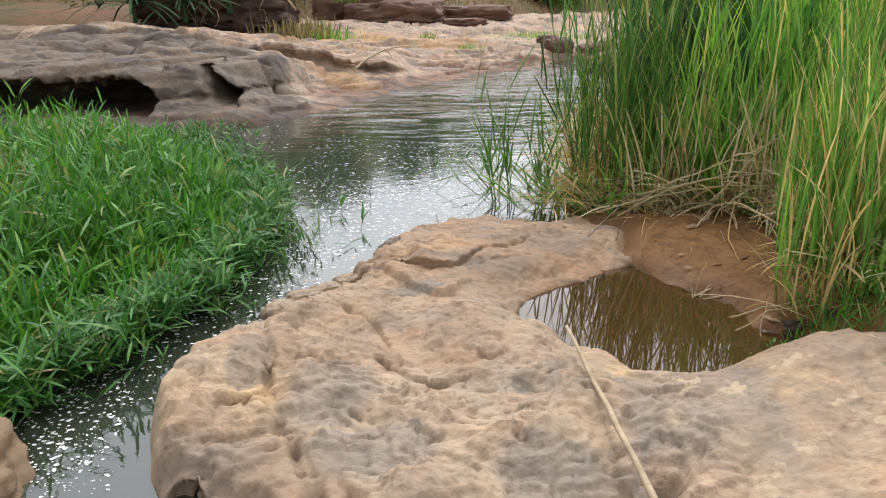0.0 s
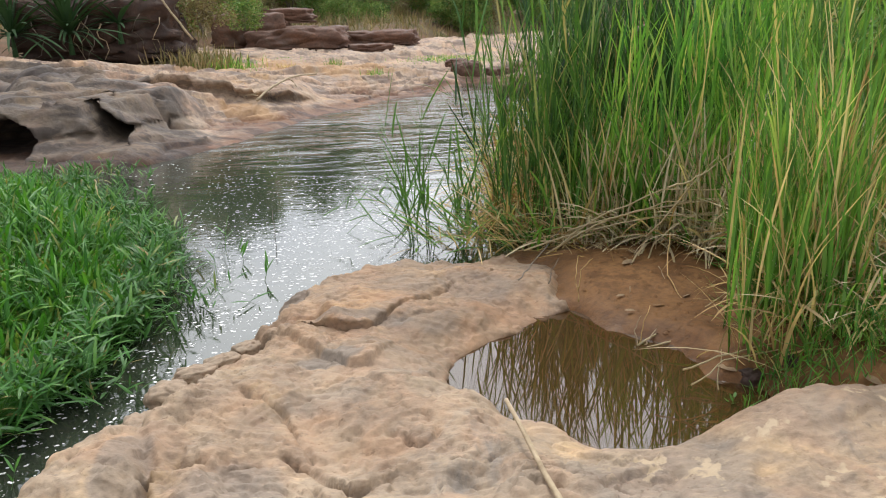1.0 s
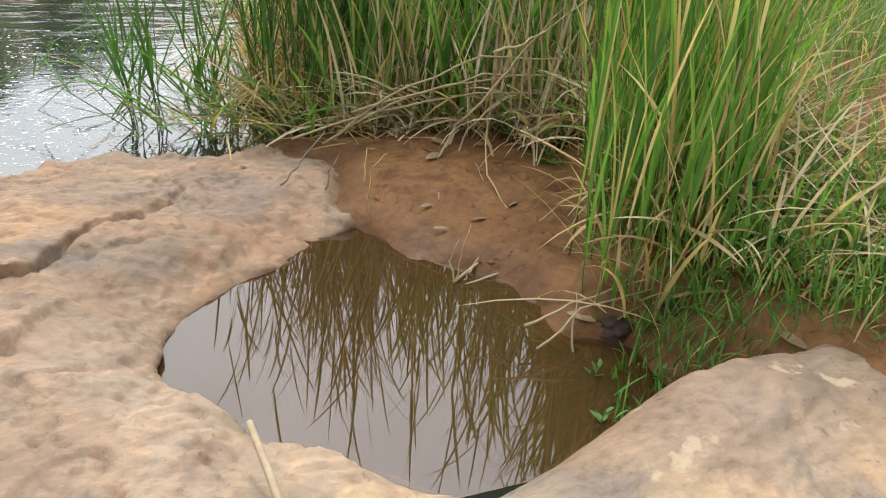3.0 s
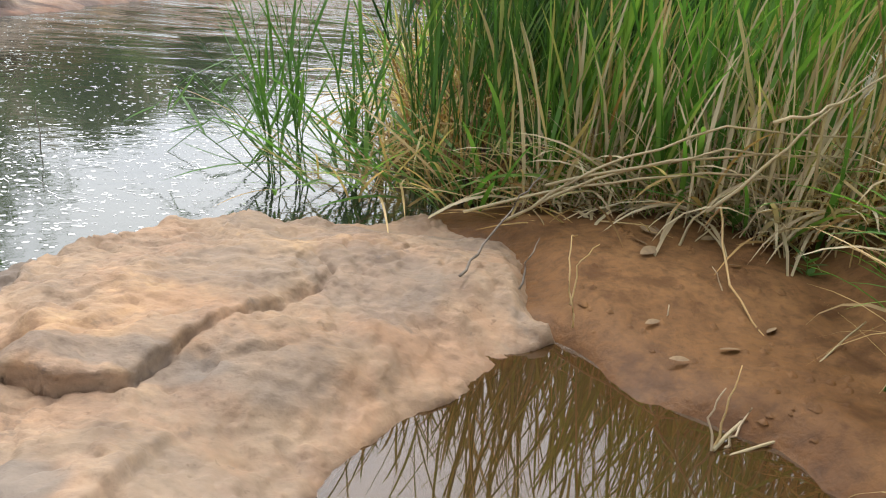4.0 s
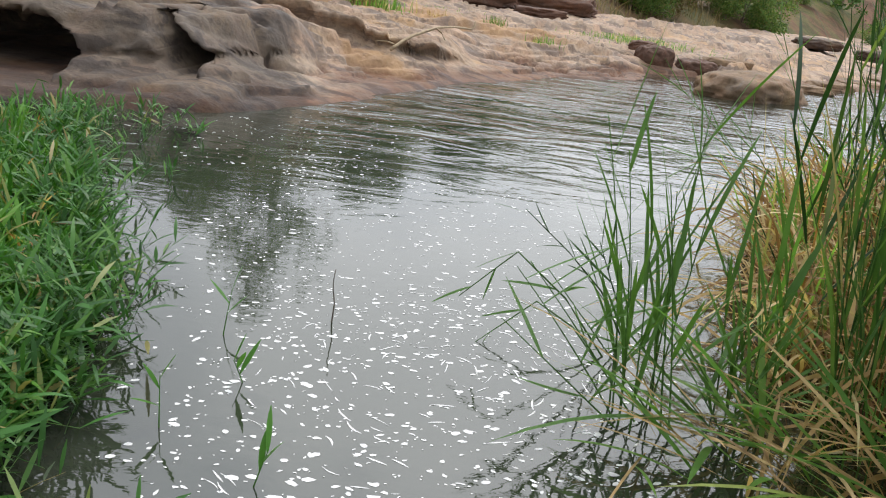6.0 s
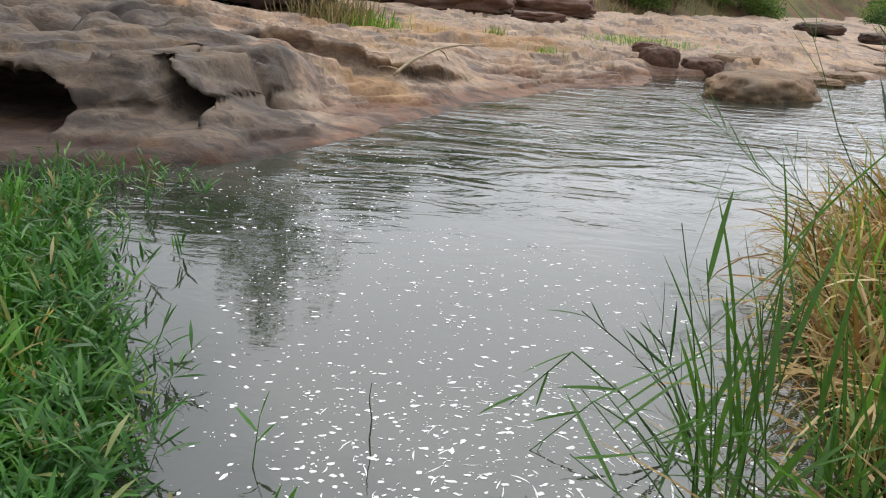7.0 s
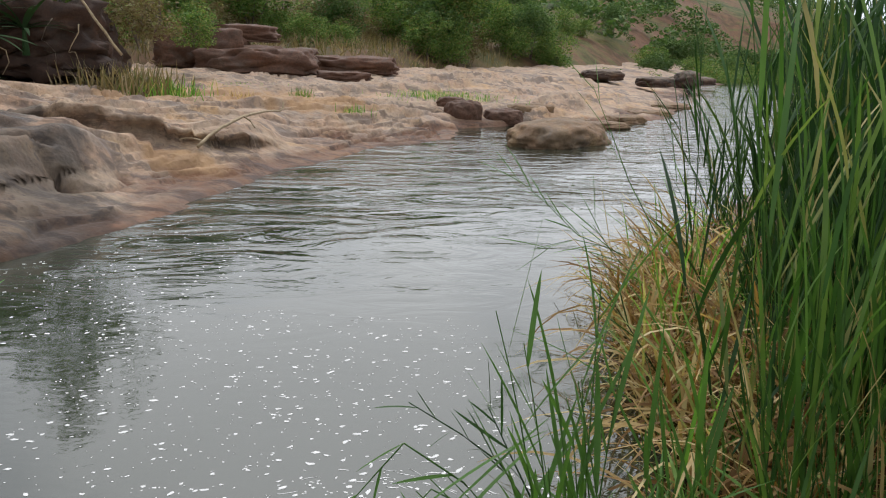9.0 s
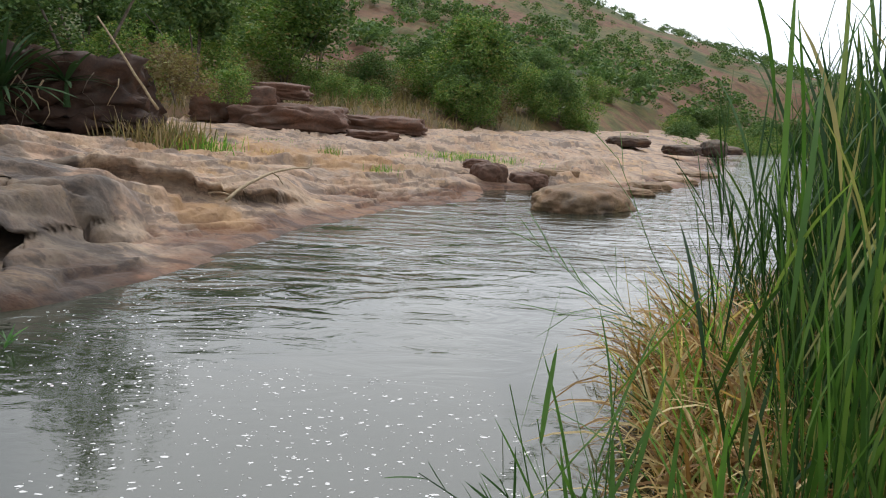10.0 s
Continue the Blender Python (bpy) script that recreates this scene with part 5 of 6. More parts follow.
STRAW_ZONE = [(1.25, 6.0), (1.45, 5.78), (1.68, 5.5), (2.1, 5.2), (2.5, 4.75), (2.4, 4.3), (2.3, 3.9), (2.5, 3.6), (3.2, 4.2), (3.0, 5.6), (1.9, 6.3), (1.5, 6.3)]
tagged(mesh_object("reed_litter", *tangle(STRAW_ZONE, 420, (0.25, 0.75), (0.1, 1.2), (0.5, 2.0), (0.010, 0.022)), M_AMBER), "amber and tan dead leaves tangled at the foot of the reeds", "straw", kind="stuff")
tagged(mesh_object("bent_leaves", *tangle(STRAW_ZONE, 170, (0.4, 0.9), (0.2, 1.1), (0.3, 1.4), (0.012, 0.026)), M_REED), "broad green reed leaves bent over at the reeds' foot", "leaves", kind="stuff")
FOOT = [(1.5, 5.62), (1.75, 5.4), (2.1, 5.1), (2.4, 4.72), (2.6, 4.85), (2.25, 5.4), (1.75, 5.8)]
tagged(mesh_object("bent_straw", *joined([tangle(STRAW_ZONE, 190, (0.3, 0.8), (0.1, 1.3), (0.6, 2.2), (0.010, 0.022)), tangle(FOOT, 230, (0.25, 0.65), (0.2, 1.3), (0.6, 2.2), (0.008, 0.019)), reed_bed(FOOT, 34, (0.3, 0.8), 3, (0.0, 0.7), (0.009, 0.018))]), M_PALE), "pale bent reed leaves hanging over the mud", "straw", kind="stuff")
STAND_FOOT = [(1.86, 3.5), (1.95, 3.36), (2.2, 3.28), (2.6, 3.2), (3.1, 3.3), (3.0, 4.6), (2.45, 4.6), (2.2, 4.2), (2.02, 3.85)]
tagged(mesh_object("stand_litter", *tangle(STAND_FOOT, 330, (0.2, 0.6), (0.2, 1.3), (0.4, 1.8), (0.009, 0.018)), M_STRAW), "tan straw tangled at the foot of the reed stand", "straw", kind="stuff")
tagged(mesh_object("stand_grass", *tangle(STAND_FOOT, 900, (0.1, 0.42), (0.0, 1.0), (0.1, 1.2), (0.009, 0.019)), M_REED), "green grass filling the foot of the reed stand", "grass", kind="stuff")
AMBER_ZONE = [(1.05, 6.6), (1.4, 6.35), (1.95, 6.8), (2.6, 8.2), (3.0, 9.8), (2.3, 9.9), (1.62, 8.8), (1.25, 7.3)]
tagged(mesh_object("amber_grass", *tangle(AMBER_ZONE, 1700, (0.4, 1.0), (0.0, 1.0), (0.8, 2.6), (0.010, 0.021)), M_AMBER), "drooping amber and tan dead grass over the water", "dead grass", kind="stuff")
tagged(mesh_object("green_blades", *tangle(AMBER_ZONE, 170, (0.5, 1.1), (0.0, 0.8), (0.1, 1.0), (0.009, 0.017)), M_REED), "green blades growing through the dead grass", "grass", kind="stuff")


def leaning_reeds(polygon, count, height, toward):
    q = scatter(polygon, count)
    base = np.stack([q[:, 0], q[:, 1], np.full(count, -0.03)], 1)
    V, F, c = stems(base, rng.normal(toward, 0.5, count), rng.uniform(0.1, 0.5, count), rng.uniform(0.0, 0.3, count), rng.uniform(*height, count), np.full(count, 0.008), 5)
    return joined([(V, F), leaves_on(c, 6, 0.25, 1.0, (0.4, 0.8), (0.010, 0.018), (0.15, 0.7), (-0.1, 0.5), 6)])


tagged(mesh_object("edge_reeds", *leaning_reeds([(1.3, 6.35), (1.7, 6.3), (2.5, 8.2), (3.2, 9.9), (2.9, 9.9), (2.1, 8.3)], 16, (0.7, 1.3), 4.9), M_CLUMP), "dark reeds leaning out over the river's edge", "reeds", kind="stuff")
MEADOW = [(2.2, 3.3), (2.45, 2.7), (2.6, 1.5), (5, 1.5), (7, 6), (5, 9), (3.0, 5.6), (2.7, 4.2)]
tagged(mesh_object("rank_grass", *tangle(MEADOW, 4600, (0.12, 0.5), (0.0, 0.9), (0.1, 1.3), (0.005, 0.011)), M_REED_OLIVE), "rank olive grass lying about behind the reeds", "grass", kind="stuff")
BACK_MEADOW = [(3.0, 5.4), (4.4, 7.2), (5.8, 11.0), (10, 15.6), (18, 17), (18, 3), (7, 2), (4.6, 4.0)]
tagged(mesh_object("tall_grass", *tangle(BACK_MEADOW, 5500, (0.3, 1.0), (0.0, 0.6), (0.1, 1.1), (0.008, 0.018)), M_REED_OLIVE), "tall tangled olive grass on the higher bank", "grass", kind="stuff")
tagged(mesh_object("fallen_straw", *tangle([(1.95, 3.35), (2.9, 3.1), (3.4, 4.4), (2.6, 4.4)], 190, (0.3, 0.9), (0.5, 1.4), (0.0, 0.8), (0.006, 0.013), 0.1), M_PALE), "pale dry stalks fallen across the grass by the slab", "straw", kind="stuff")
tagged(mesh_object("bleached_straw", *tangle(MEADOW, 420, (0.2, 0.7), (0.5, 1.45), (0.1, 0.8), (0.005, 0.012)), M_PALE), "bleached dry stalks lying among the grass", "straw", kind="stuff")


def tube(points, radius, sides=7, taper=0.4):
    """A bent, tapering round stick through the points."""
    bm = bmesh.new()
    pts = [Vector(p) for p in points]
    rings = []
    for i, p in enumerate(pts):
        t = (pts[min(i + 1, len(pts) - 1)] - pts[max(i - 1, 0)]).normalized()
        a = t.orthogonal().normalized()
        b = t.cross(a)
        r = radius * (1 - taper * i / (len(pts) - 1))
        rings.append([bm.verts.new(p + (a * math.cos(6.2832 * j / sides) + b * math.sin(6.2832 * j / sides)) * r) for j in range(sides)])
    for r0, r1 in zip(rings, rings[1:]):
        for j in range(sides):
            bm.faces.new((r0[j], r0[(j + 1) % sides], r1[(j + 1) % sides], r1[j]))
    bm.faces.new(rings[0][::-1])
    bm.faces.new(rings[-1])
    return bm


def stick(name, points, radius, material, label, category="stick", group="", taper=0.4):
    ob = part(name, tube(points, radius, taper=taper), material, None)
    return tagged(ob, label, category, group)


def bent(a, b, sag, n=8, wobble=0.01):
    a, b = Vector(a), Vector(b)
    return [a.lerp(b, k / n) + Vector((random.uniform(-wobble, wobble), random.uniform(-wobble, wobble), sag * 4 * k / n * (1 - k / n))) for k in range(n + 1)]


rest = max(rock_top(0.79 - 0.12 * k / 16, 1.5 + 1.5 * k / 16) for k in range(17)) + 0.012
stick("dry_stick", bent((0.79, 1.5, rest), (0.67, 3.12, rest), 0.0, 9, 0.005), 0.0135, M_STICK, "straight dry stick lying across the tan rock", taper=0.35)
for k in range(9):
    x0, top_z = random.uniform(-1.5, 1.5), random.uniform(0.3, 0.75)
    pts = [(x0 + 0.12 * math.sin(j * 1.3 + k), -1.28 - 0.05 * math.sin(j + k), top_z - j * random.uniform(0.12, 0.2)) for j in range(6)]
    part("root", tube(pts, random.uniform(0.008, 0.02), 5, 0.7), M_STICK if k % 2 else M_TRUNK, EARTH_BANK, "bare root hanging from the earth")
branch = empty("dead_branch", (-1.73, 14.5, 0.40))
part("stem", tube(bent((0, 0, -0.02), (0.5, 1.0, 0.27), 0.04, 8, 0.015) + bent((0.54, 1.08, 0.28), (0.92, 2.3, 0.24), 0.02, 6, 0.012) + [(0.97, 2.36, 0.28), (0.98, 2.38, 0.37)], 0.024), M_STICK, branch)
part("fork", tube(bent((0.5, 1.0, 0.27), (0.66, 0.95, 0.12), 0.02, 4, 0.012), 0.014), M_STICK, branch)
part("twig", tube(bent((0.06, 0.12, 0.03), (-0.24, 0.1, 0.05), 0.03, 4, 0.01), 0.012), M_STICK, branch)
tagged(branch, "dead bent branch lying on the pale rock bank", "branch")
stick("leaning_pole", bent((-3.7, 19.4, 1.35), (-4.75, 19.5, 2.95), 0.0, 8, 0.02), 0.028, M_STICK, "bare dry pole leaning out of the dark earth bank", "pole")


def reed_clump(at, count, height, name, label):
    """A clump of reed stalks, each with its own leaves."""
    root = empty(name, at)
    for k in range(count):
        az, r = random.gauss(4.7, 1.0), random.uniform(-0.1, 0.1)
        b0 = np.array([[r, random.uniform(-0.12, 0.12), -0.05]])
        lean = random.uniform(0.02, 0.2) if k > count * 0.25 else random.uniform(0.55, 0.9)
        a = np.array([az if k > count * 0.25 else random.uniform(4.3, 5.2)])
        h = np.array([random.uniform(*height)])
        V, F, c = stems(b0, a, np.array([lean]), np.array([random.uniform(-0.1, 0.2)]), h, np.array([0.008]), 6, 5)
        st = mesh_object("stalk", V, F, M_CLUMP_PALE, root)
        for j in range(5):
            V, F = leaves_on(c, 1, 0.2 + j * 0.15, 0.35 + j * 0.16, (0.25, 0.5), (0.012, 0.02), (0.03 + lean, 0.45 + lean), (-0.1, 0.35), 6)
            mesh_object("leaf", V, F, M_CLUMP_PALE, st)
    return tagged(root, label, "reeds")


reed_clump((0.58, 6.25, 0.0), 14, (0.45, 1.15), "reed_clump", "small clump of dark green reeds standing in shallow water")
reed_clump((0.95, 6.3, 0.0), 12, (0.3, 0.75), "reed_clump", "small clump of dark green reeds beside dead grass")


def spray_reed(path, leaves, length, material, label, droop=0.0, group="reed sprays over the water"):
    """One leaning reed: a bent stalk with leaves in two ranks."""
    root = empty("reed", path[0])
    o = Vector(path[0])
    fine = []
    for a, b in zip(path, path[1:]):
        fine += [Vector(a).lerp(Vector(b), k / 4) - o for k in range(4)]
    fine.append(Vector(path[-1]) - o)
    part("stalk", tube([tuple(v) for v in fine], 0.0045, 5, 0.6), material, root)
    n = np.array
    for k in range(leaves):
        f = (0.2 + 0.8 * (k + 0.5) / leaves) * (len(fine) - 1)
        i = min(int(f), len(fine) - 2)
        at = fine[i].lerp(fine[i + 1], f - i)
        way = (fine[i + 1] - fine[i]).normalized()
        az, lean = math.atan2(way.x, way.y), math.acos(max(-1.0, min(1.0, way.z)))
        side = (1 if k % 2 else -1) * random.uniform(0.35, 0.75)
        V, F = blades(n([tuple(at)]), n([az + side * random.uniform(0.3, 1.0)]), n([max(0.05, lean - side * 0.8 * random.uniform(0.4, 1.0))]), n([random.uniform(-0.1, 0.25) + droop]), n([random.uniform(*length)]),
                      n([random.uniform(0.010, 0.017)]), 6, n([random.uniform(-0.7, 0.7)]))
        mesh_object("leaf", V, F, material, root)
    return tagged(root, label, "reed", group)


for path, count, length, m, lab in [
        ([(0.62, 6.9, -0.04), (0.45, 6.84, 0.24), (0.28, 6.74, 0.42), (0.08, 6.64, 0.6)], 7, (0.14, 0.28), M_CLUMP, "dark reed leaning far out over the river"),
        ([(0.52, 6.72, -0.04), (0.3, 6.75, 0.22), (0.08, 6.75, 0.39), (-0.02, 6.71, 0.30), (-0.13, 6.66, 0.2)], 4, (0.14, 0.26), M_CLUMP_PALE, "reed with its snapped tip hanging to the water"),
        ([(0.5, 6.65, -0.04), (0.35, 6.75, 0.1), (0.19, 6.8, 0.17), (0.07, 6.74, 0.08), (-0.05, 6.68, -0.01)], 3, (0.12, 0.22), M_CLUMP_PALE, "low reed bent over until it touches the river"),
        ([(0.64, 6.9, -0.04), (0.5, 6.9, 0.25), (0.42, 6.95, 0.42)], 6, (0.14, 0.28), M_CLUMP, "slim dark reed rising from the shallow water"),
        ([(2.2, 9.5, 0.2), (1.66, 9.6, 0.42), (1.4, 9.6, 0.66), (1.15, 9.6, 0.86)], 10, (0.25, 0.5), M_CLUMP_PALE, "green reed arching out of dead grass"),
        ([(2.25, 9.3, 0.3), (1.95, 9.45, 0.85), (1.8, 9.5, 1.2), (1.68, 9.6, 1.5)], 9, (0.25, 0.5), M_CLUMP_PALE, "green reed arching out of dead grass"),
        ([(2.1, 9.2, 0.2), (1.8, 9.3, 0.4), (1.55, 9.35, 0.45), (1.3, 9.4, 0.38)], 8, (0.25, 0.45), M_CLUMP_PALE, "green reed arching out of dead grass"),
        ([(1.9, 8.6, 0.2), (1.6, 8.7, 0.5), (1.45, 8.75, 0.7)], 8, (0.25, 0.45), M_CLUMP_PALE, "green reed arching out of dead grass"),
        ([(1.5, 7.6, 0.1), (1.3, 7.65, 0.4), (1.15, 7.7, 0.62)], 7, (0.22, 0.4), M_CLUMP, "dark reed arching out of dead grass"),
        ([(1.75, 8.1, 0.2), (1.75, 8.1, 0.7), (1.7, 8.15, 1.2), (1.62, 8.2, 1.6)], 9, (0.25, 0.5), M_CLUMP, "dark reed standing up out of dead grass"),
        ([(2.0, 8.5, 0.2), (1.98, 8.5, 0.8), (1.95, 8.5, 1.3), (1.9, 8.5, 1.75)], 9, (0.25, 0.5), M_CLUMP, "dark reed standing up out of dead grass")]:
    spray_reed(path, count, length, m, lab)


# ---- foam ----
def foam():
    V, F, k = [], [], 0
    q = np.concatenate([scatter([(-1.0, 5.4), (0.6, 5.7), (0.9, 7.0), (0.8, 9.0), (-1.5, 9.5), (-1.6, 7.4)], 1700),
                        scatter([(-0.9, 4.6), (-0.2, 5.1), (0.5, 5.8), (0.4, 7.2), (-1.0, 7.2)], 950),
                        scatter([(-1.7, 2.0), (-1.1, 2.0), (-1.3, 2.8), (-0.8, 3.8), (-0.4, 4.8), (-1.0, 5.4), (-1.4, 4.2), (-1.8, 3.2)], 1000), scatter([(-1.75, 2.2), (-1.3, 2.2), (-1.3, 2.9), (-1.55, 3.2), (-1.75, 2.8)], 260),
                        scatter([(-3.6, 9.9), (-2.2, 10.6), (-1.5, 12), (-0.5, 11), (-1, 9), (-2, 8.6)], 400)])
    for x, y in q:
        r = (0.0025 + 0.009 * random.random() ** 3) * (0.85 if y < 4.6 else 1.0)
        a, s = random.gauss(0.1, 0.5), random.uniform(1.0, 2.3)
        ca, sa = math.cos(a), math.sin(a)
        for j in range(7):
            t = 6.2832 * j / 7
            rr = r * random.uniform(0.6, 1.2)
            ex, ey = rr * s * math.cos(t), rr * math.sin(t)
            V.append((x + ex * ca - ey * sa, y + ex * sa + ey * ca, 0.0008))
        V.append((x, y, 0.001))
        F += [(k + j, k + (j + 1) % 7, k + 7) for j in range(7)]
        k += 8
    # curved streaks drawn out by the eddy
    for x, y in scatter([(-0.7, 5.5), (0.5, 5.8), (0.7, 6.8), (0.2, 7.4), (-0.9, 7.0)], 150):
        turn = math.atan2(y - 6.4, x + 0.1) + 1.57 + random.gauss(0, 0.3)
        length, wide, bow = random.uniform(0.02, 0.09), random.uniform(0.0015, 0.004), random.uniform(-0.5, 0.5)
        for j in range(5):
            u = j / 4 - 0.5
            a = turn + bow * u
            cx, cy = x + length * u * math.cos(a), y + length * u * math.sin(a)
            w = wide * (1 - 3 * u * u)
            V += [(cx - w * math.sin(a), cy + w * math.cos(a), 0.0009), (cx + w * math.sin(a), cy - w * math.cos(a), 0.0009)]
        F += [(k + 2 * j, k + 2 * j + 1, k + 2 * j + 3, k + 2 * j + 2) for j in range(4)]
        k += 10
    return V, F


tagged(mesh_object("foam_flecks", *foam(), M_FOAM), "small white foam flecks drifting on the water", "foam", kind="stuff")


# ---- shrubs and trees ----
def shrub(name, height, width, leaf, leaves, material, seed, trunk=0.25, limbs=5):
    """A shrub or tree: trunk and limbs, and a crown of leaves in uneven clumps."""
    r = np.random.default_rng(seed)
    root = empty(name)
    base = np.zeros((limbs, 3))
    az = r.uniform(0, 6.283, limbs)
    spread_out = 0.5 if limbs > 1 else 0.04
    V, F, c = stems(base, az, r.uniform(0.02, spread_out, limbs), r.uniform(0.0, spread_out * 0.8, limbs), r.uniform(0.55, 0.8, limbs) * height, np.full(limbs, height * 0.014 if limbs > 1 else 0.14), 5, 6)
    mesh_object("trunk", V, F, M_TRUNK, root)
    clumps = 34
    u = r.normal(size=(clumps, 3))
    u /= np.linalg.norm(u, axis=1)[:, None]
    cen = u * r.uniform(0.35, 1.0, clumps)[:, None] * np.array([width / 2, width / 2, height * (1 - trunk) / 2]) + np.array([0, 0, height * (0.5 + trunk / 2)])
    rad = r.uniform(0.12, 0.27, clumps) * width
    which = r.integers(0, clumps, leaves)
    w = r.normal(size=(leaves, 3))
    w /= np.linalg.norm(w, axis=1)[:, None]
    p = cen[which] + w * (rad[which] * r.uniform(0.3, 1.0, leaves) ** 0.5)[:, None] * np.array([1, 1, 0.75])
    p = p[p[:, 2] > 0.03 * height]
    n = len(p)
    V, F = leaflets(p, r.uniform(0.7, 1.5, n) * leaf, r.uniform(0.45, 0.8, n) * leaf, r)
    mesh_object("crown", V, F, material, root)
    return root


def land(x, y):
    g = float(ground_height(np.array([[x]], float), np.array([[y]], float))[0, 0])
    return g


KINDS = [shrub("shrub", 2.4, 2.6, 0.11, 5200, M_BUSH, 1, 0.05), shrub("shrub", 3.6, 3.0, 0.14, 6000, M_BUSH_DARK, 2, 0.15), shrub("shrub", 1.6, 2.2, 0.09, 4400, M_BUSH, 3, 0.0),
         shrub("tree", 5.0, 4.0, 0.18, 6800, M_BUSH, 4, 0.2), shrub("tree", 6.0, 4.2, 0.2, 7200, M_BUSH_DARK, 5, 0.25), shrub("dry_shrub", 2.2, 2.8, 0.12, 3000, M_DRYBUSH, 6, 0.0)]
LABELS = ["leafy green shrub on the river bank", "dark green tall shrub behind the rocks", "low rounded green shrub among the rocks", "green tree with an uneven crown on the slope", "dark green tree with a dense crown", "half-bare brown shrub on the dry slope"]
for ob, lab in zip(KINDS, LABELS):
    tagged(ob, lab, ob.name.split(".")[0], "bushes and trees on the hillside")
used = set()


def plant(kind, x, y, size, z=None):
    turn = random.uniform(0, 360)
    m = pose(x, y, (land(x, y) if z is None else z) - 0.08, 0, 0, turn)
    if kind in used:
        ob = copy_thing(KINDS[kind], m)
    else:
        ob = KINDS[kind]
        ob.matrix_basis = m
        used.add(kind)
    ob.scale = (size * random.uniform(0.9, 1.1), size * random.uniform(0.9, 1.1), size * random.uniform(0.85, 1.15))
    return ob


def polar(az, r):
    return r * math.sin(radians(az)), 5 + r * math.cos(radians(az))


# thicket along the top of the rock bank
for k in range(105):
    az = random.uniform(-34, 10)
    r = random.uniform(31, 48) - 0.1 * abs(az) + 0.5 * max(az, 0)
    plant(random.choice([0, 0, 1, 2, 2, 3, 4, 5, 5]), *polar(az, r), random.uniform(0.6, 1.1))
for k in range(85):
    az = random.uniform(6, 38)
    plant(random.choice([0, 0, 1, 2, 2]), *polar(az, random.uniform(44, 70)), random.uniform(0.7, 1.1))
# near shrubs on the earth bank
for x, y, kind, size in [(-3.9, 21.8, 5, 0.6), (-5.0, 22.8, 0, 0.7), (-7.4, 21.5, 1, 0.9), (-9, 20.5, 0, 1.0), (-3.2, 24.5, 2, 0.7), (-11, 19, 1, 1.0), (-8.6, 23.5, 4, 0.8)]:
    plant(kind, x, y, size, 1.5)
# scrub and trees scattered over the hill and along its ridge
def hill_scrub(count, seed):
    r = np.random.default_rng(seed)
    az = np.radians(r.uniform(-12, 40, count))
    rad = np.where(r.random(count) < 0.3, r.uniform(168, 196, count), np.where(r.random(count) < 0.35, r.uniform(62, 100, count), r.uniform(80, 195, count)))
    x, y = rad * np.sin(az), 5 + rad * np.cos(az)
    z = ground_height(x[None], y[None])[0]
    h = r.uniform(1.1, 3.4, count) * np.where(rad > 165, 1.0, 0.9) * np.where(rad < 95, 1.2, 1.0)
    per = 120
    u = r.normal(size=(count, per, 3))
    u /= np.linalg.norm(u, axis=2)[..., None]
    lump = 0.65 + 0.35 * np.sin(3 * u[..., 0] + r.uniform(0, 6, (count, 1))) * np.cos(4 * u[..., 2] + r.uniform(0, 6, (count, 1)))
    p = u * (lump * r.uniform(0.55, 1.0, (count, per)))[..., None] * (h * 0.5)[:, None, None] * np.array([1.15, 1.15, 0.8])
    p = p + np.stack([x, y, z + h * 0.45], 1)[:, None]
    p = p.reshape(-1, 3)
    n = len(p)
    size = np.repeat(h, per) * 0.12
    return leaflets(p, size * r.uniform(0.8, 1.5, n), size * r.uniform(0.6, 1.0, n), r)


tagged(mesh_object("hill_scrub", *hill_scrub(1350, 5), M_BUSH_DARK), "dark green scrub and trees dotted over the hillside", "scrub", kind="stuff")
# scrub behind the reeds on the right bank
for k in range(26):
    plant(random.choice([0, 1, 2, 5]), random.uniform(6.0, 16), random.uniform(1, 13), random.uniform(0.6, 0.95))


def undergrowth(count, seed):
    r = np.random.default_rng(seed)
    az, rad = np.radians(r.uniform(-36, 14, count)), r.uniform(24.5, 46, count)
    x, y = rad * np.sin(az), 5 + rad * np.cos(az)
    keep = inland(x[None], y[None])[0] > 8.5
    x, y = x[keep], y[keep]
    n = len(x)
    base = np.stack([x, y, ground_height(x[None], y[None])[0] - 0.05], 1)
    return blades(base, r.uniform(0, 6.283, n), r.uniform(0.0, 0.8, n), r.uniform(0.1, 1.2, n), r.uniform(0.25, 0.9, n), r.uniform(0.02, 0.05, n), 3, r.uniform(-0.6, 0.6, n))


M_DRYGRASS = leaf_material("dry_slope_grass", [(0.0, (0.10, 0.11, 0.04)), (0.4, (0.17, 0.14, 0.065)), (0.75, (0.27, 0.20, 0.11)), (1.0, (0.34, 0.27, 0.16))], 0.25, 0.7)
tagged(mesh_object("undergrowth", *undergrowth(9000, 8), M_DRYGRASS), "dry olive and brown undergrowth on the slope", "undergrowth", kind="stuff")
tall = shrub("tall_tree", 6.3, 3.0, 0.22, 1500, M_BUSH_DARK, 9, 0.3, 3)
tall.matrix_basis = pose(-5.9, 22.4, 1.2)
tagged(tall, "tall slender dark green tree above the earth bank", "tree")


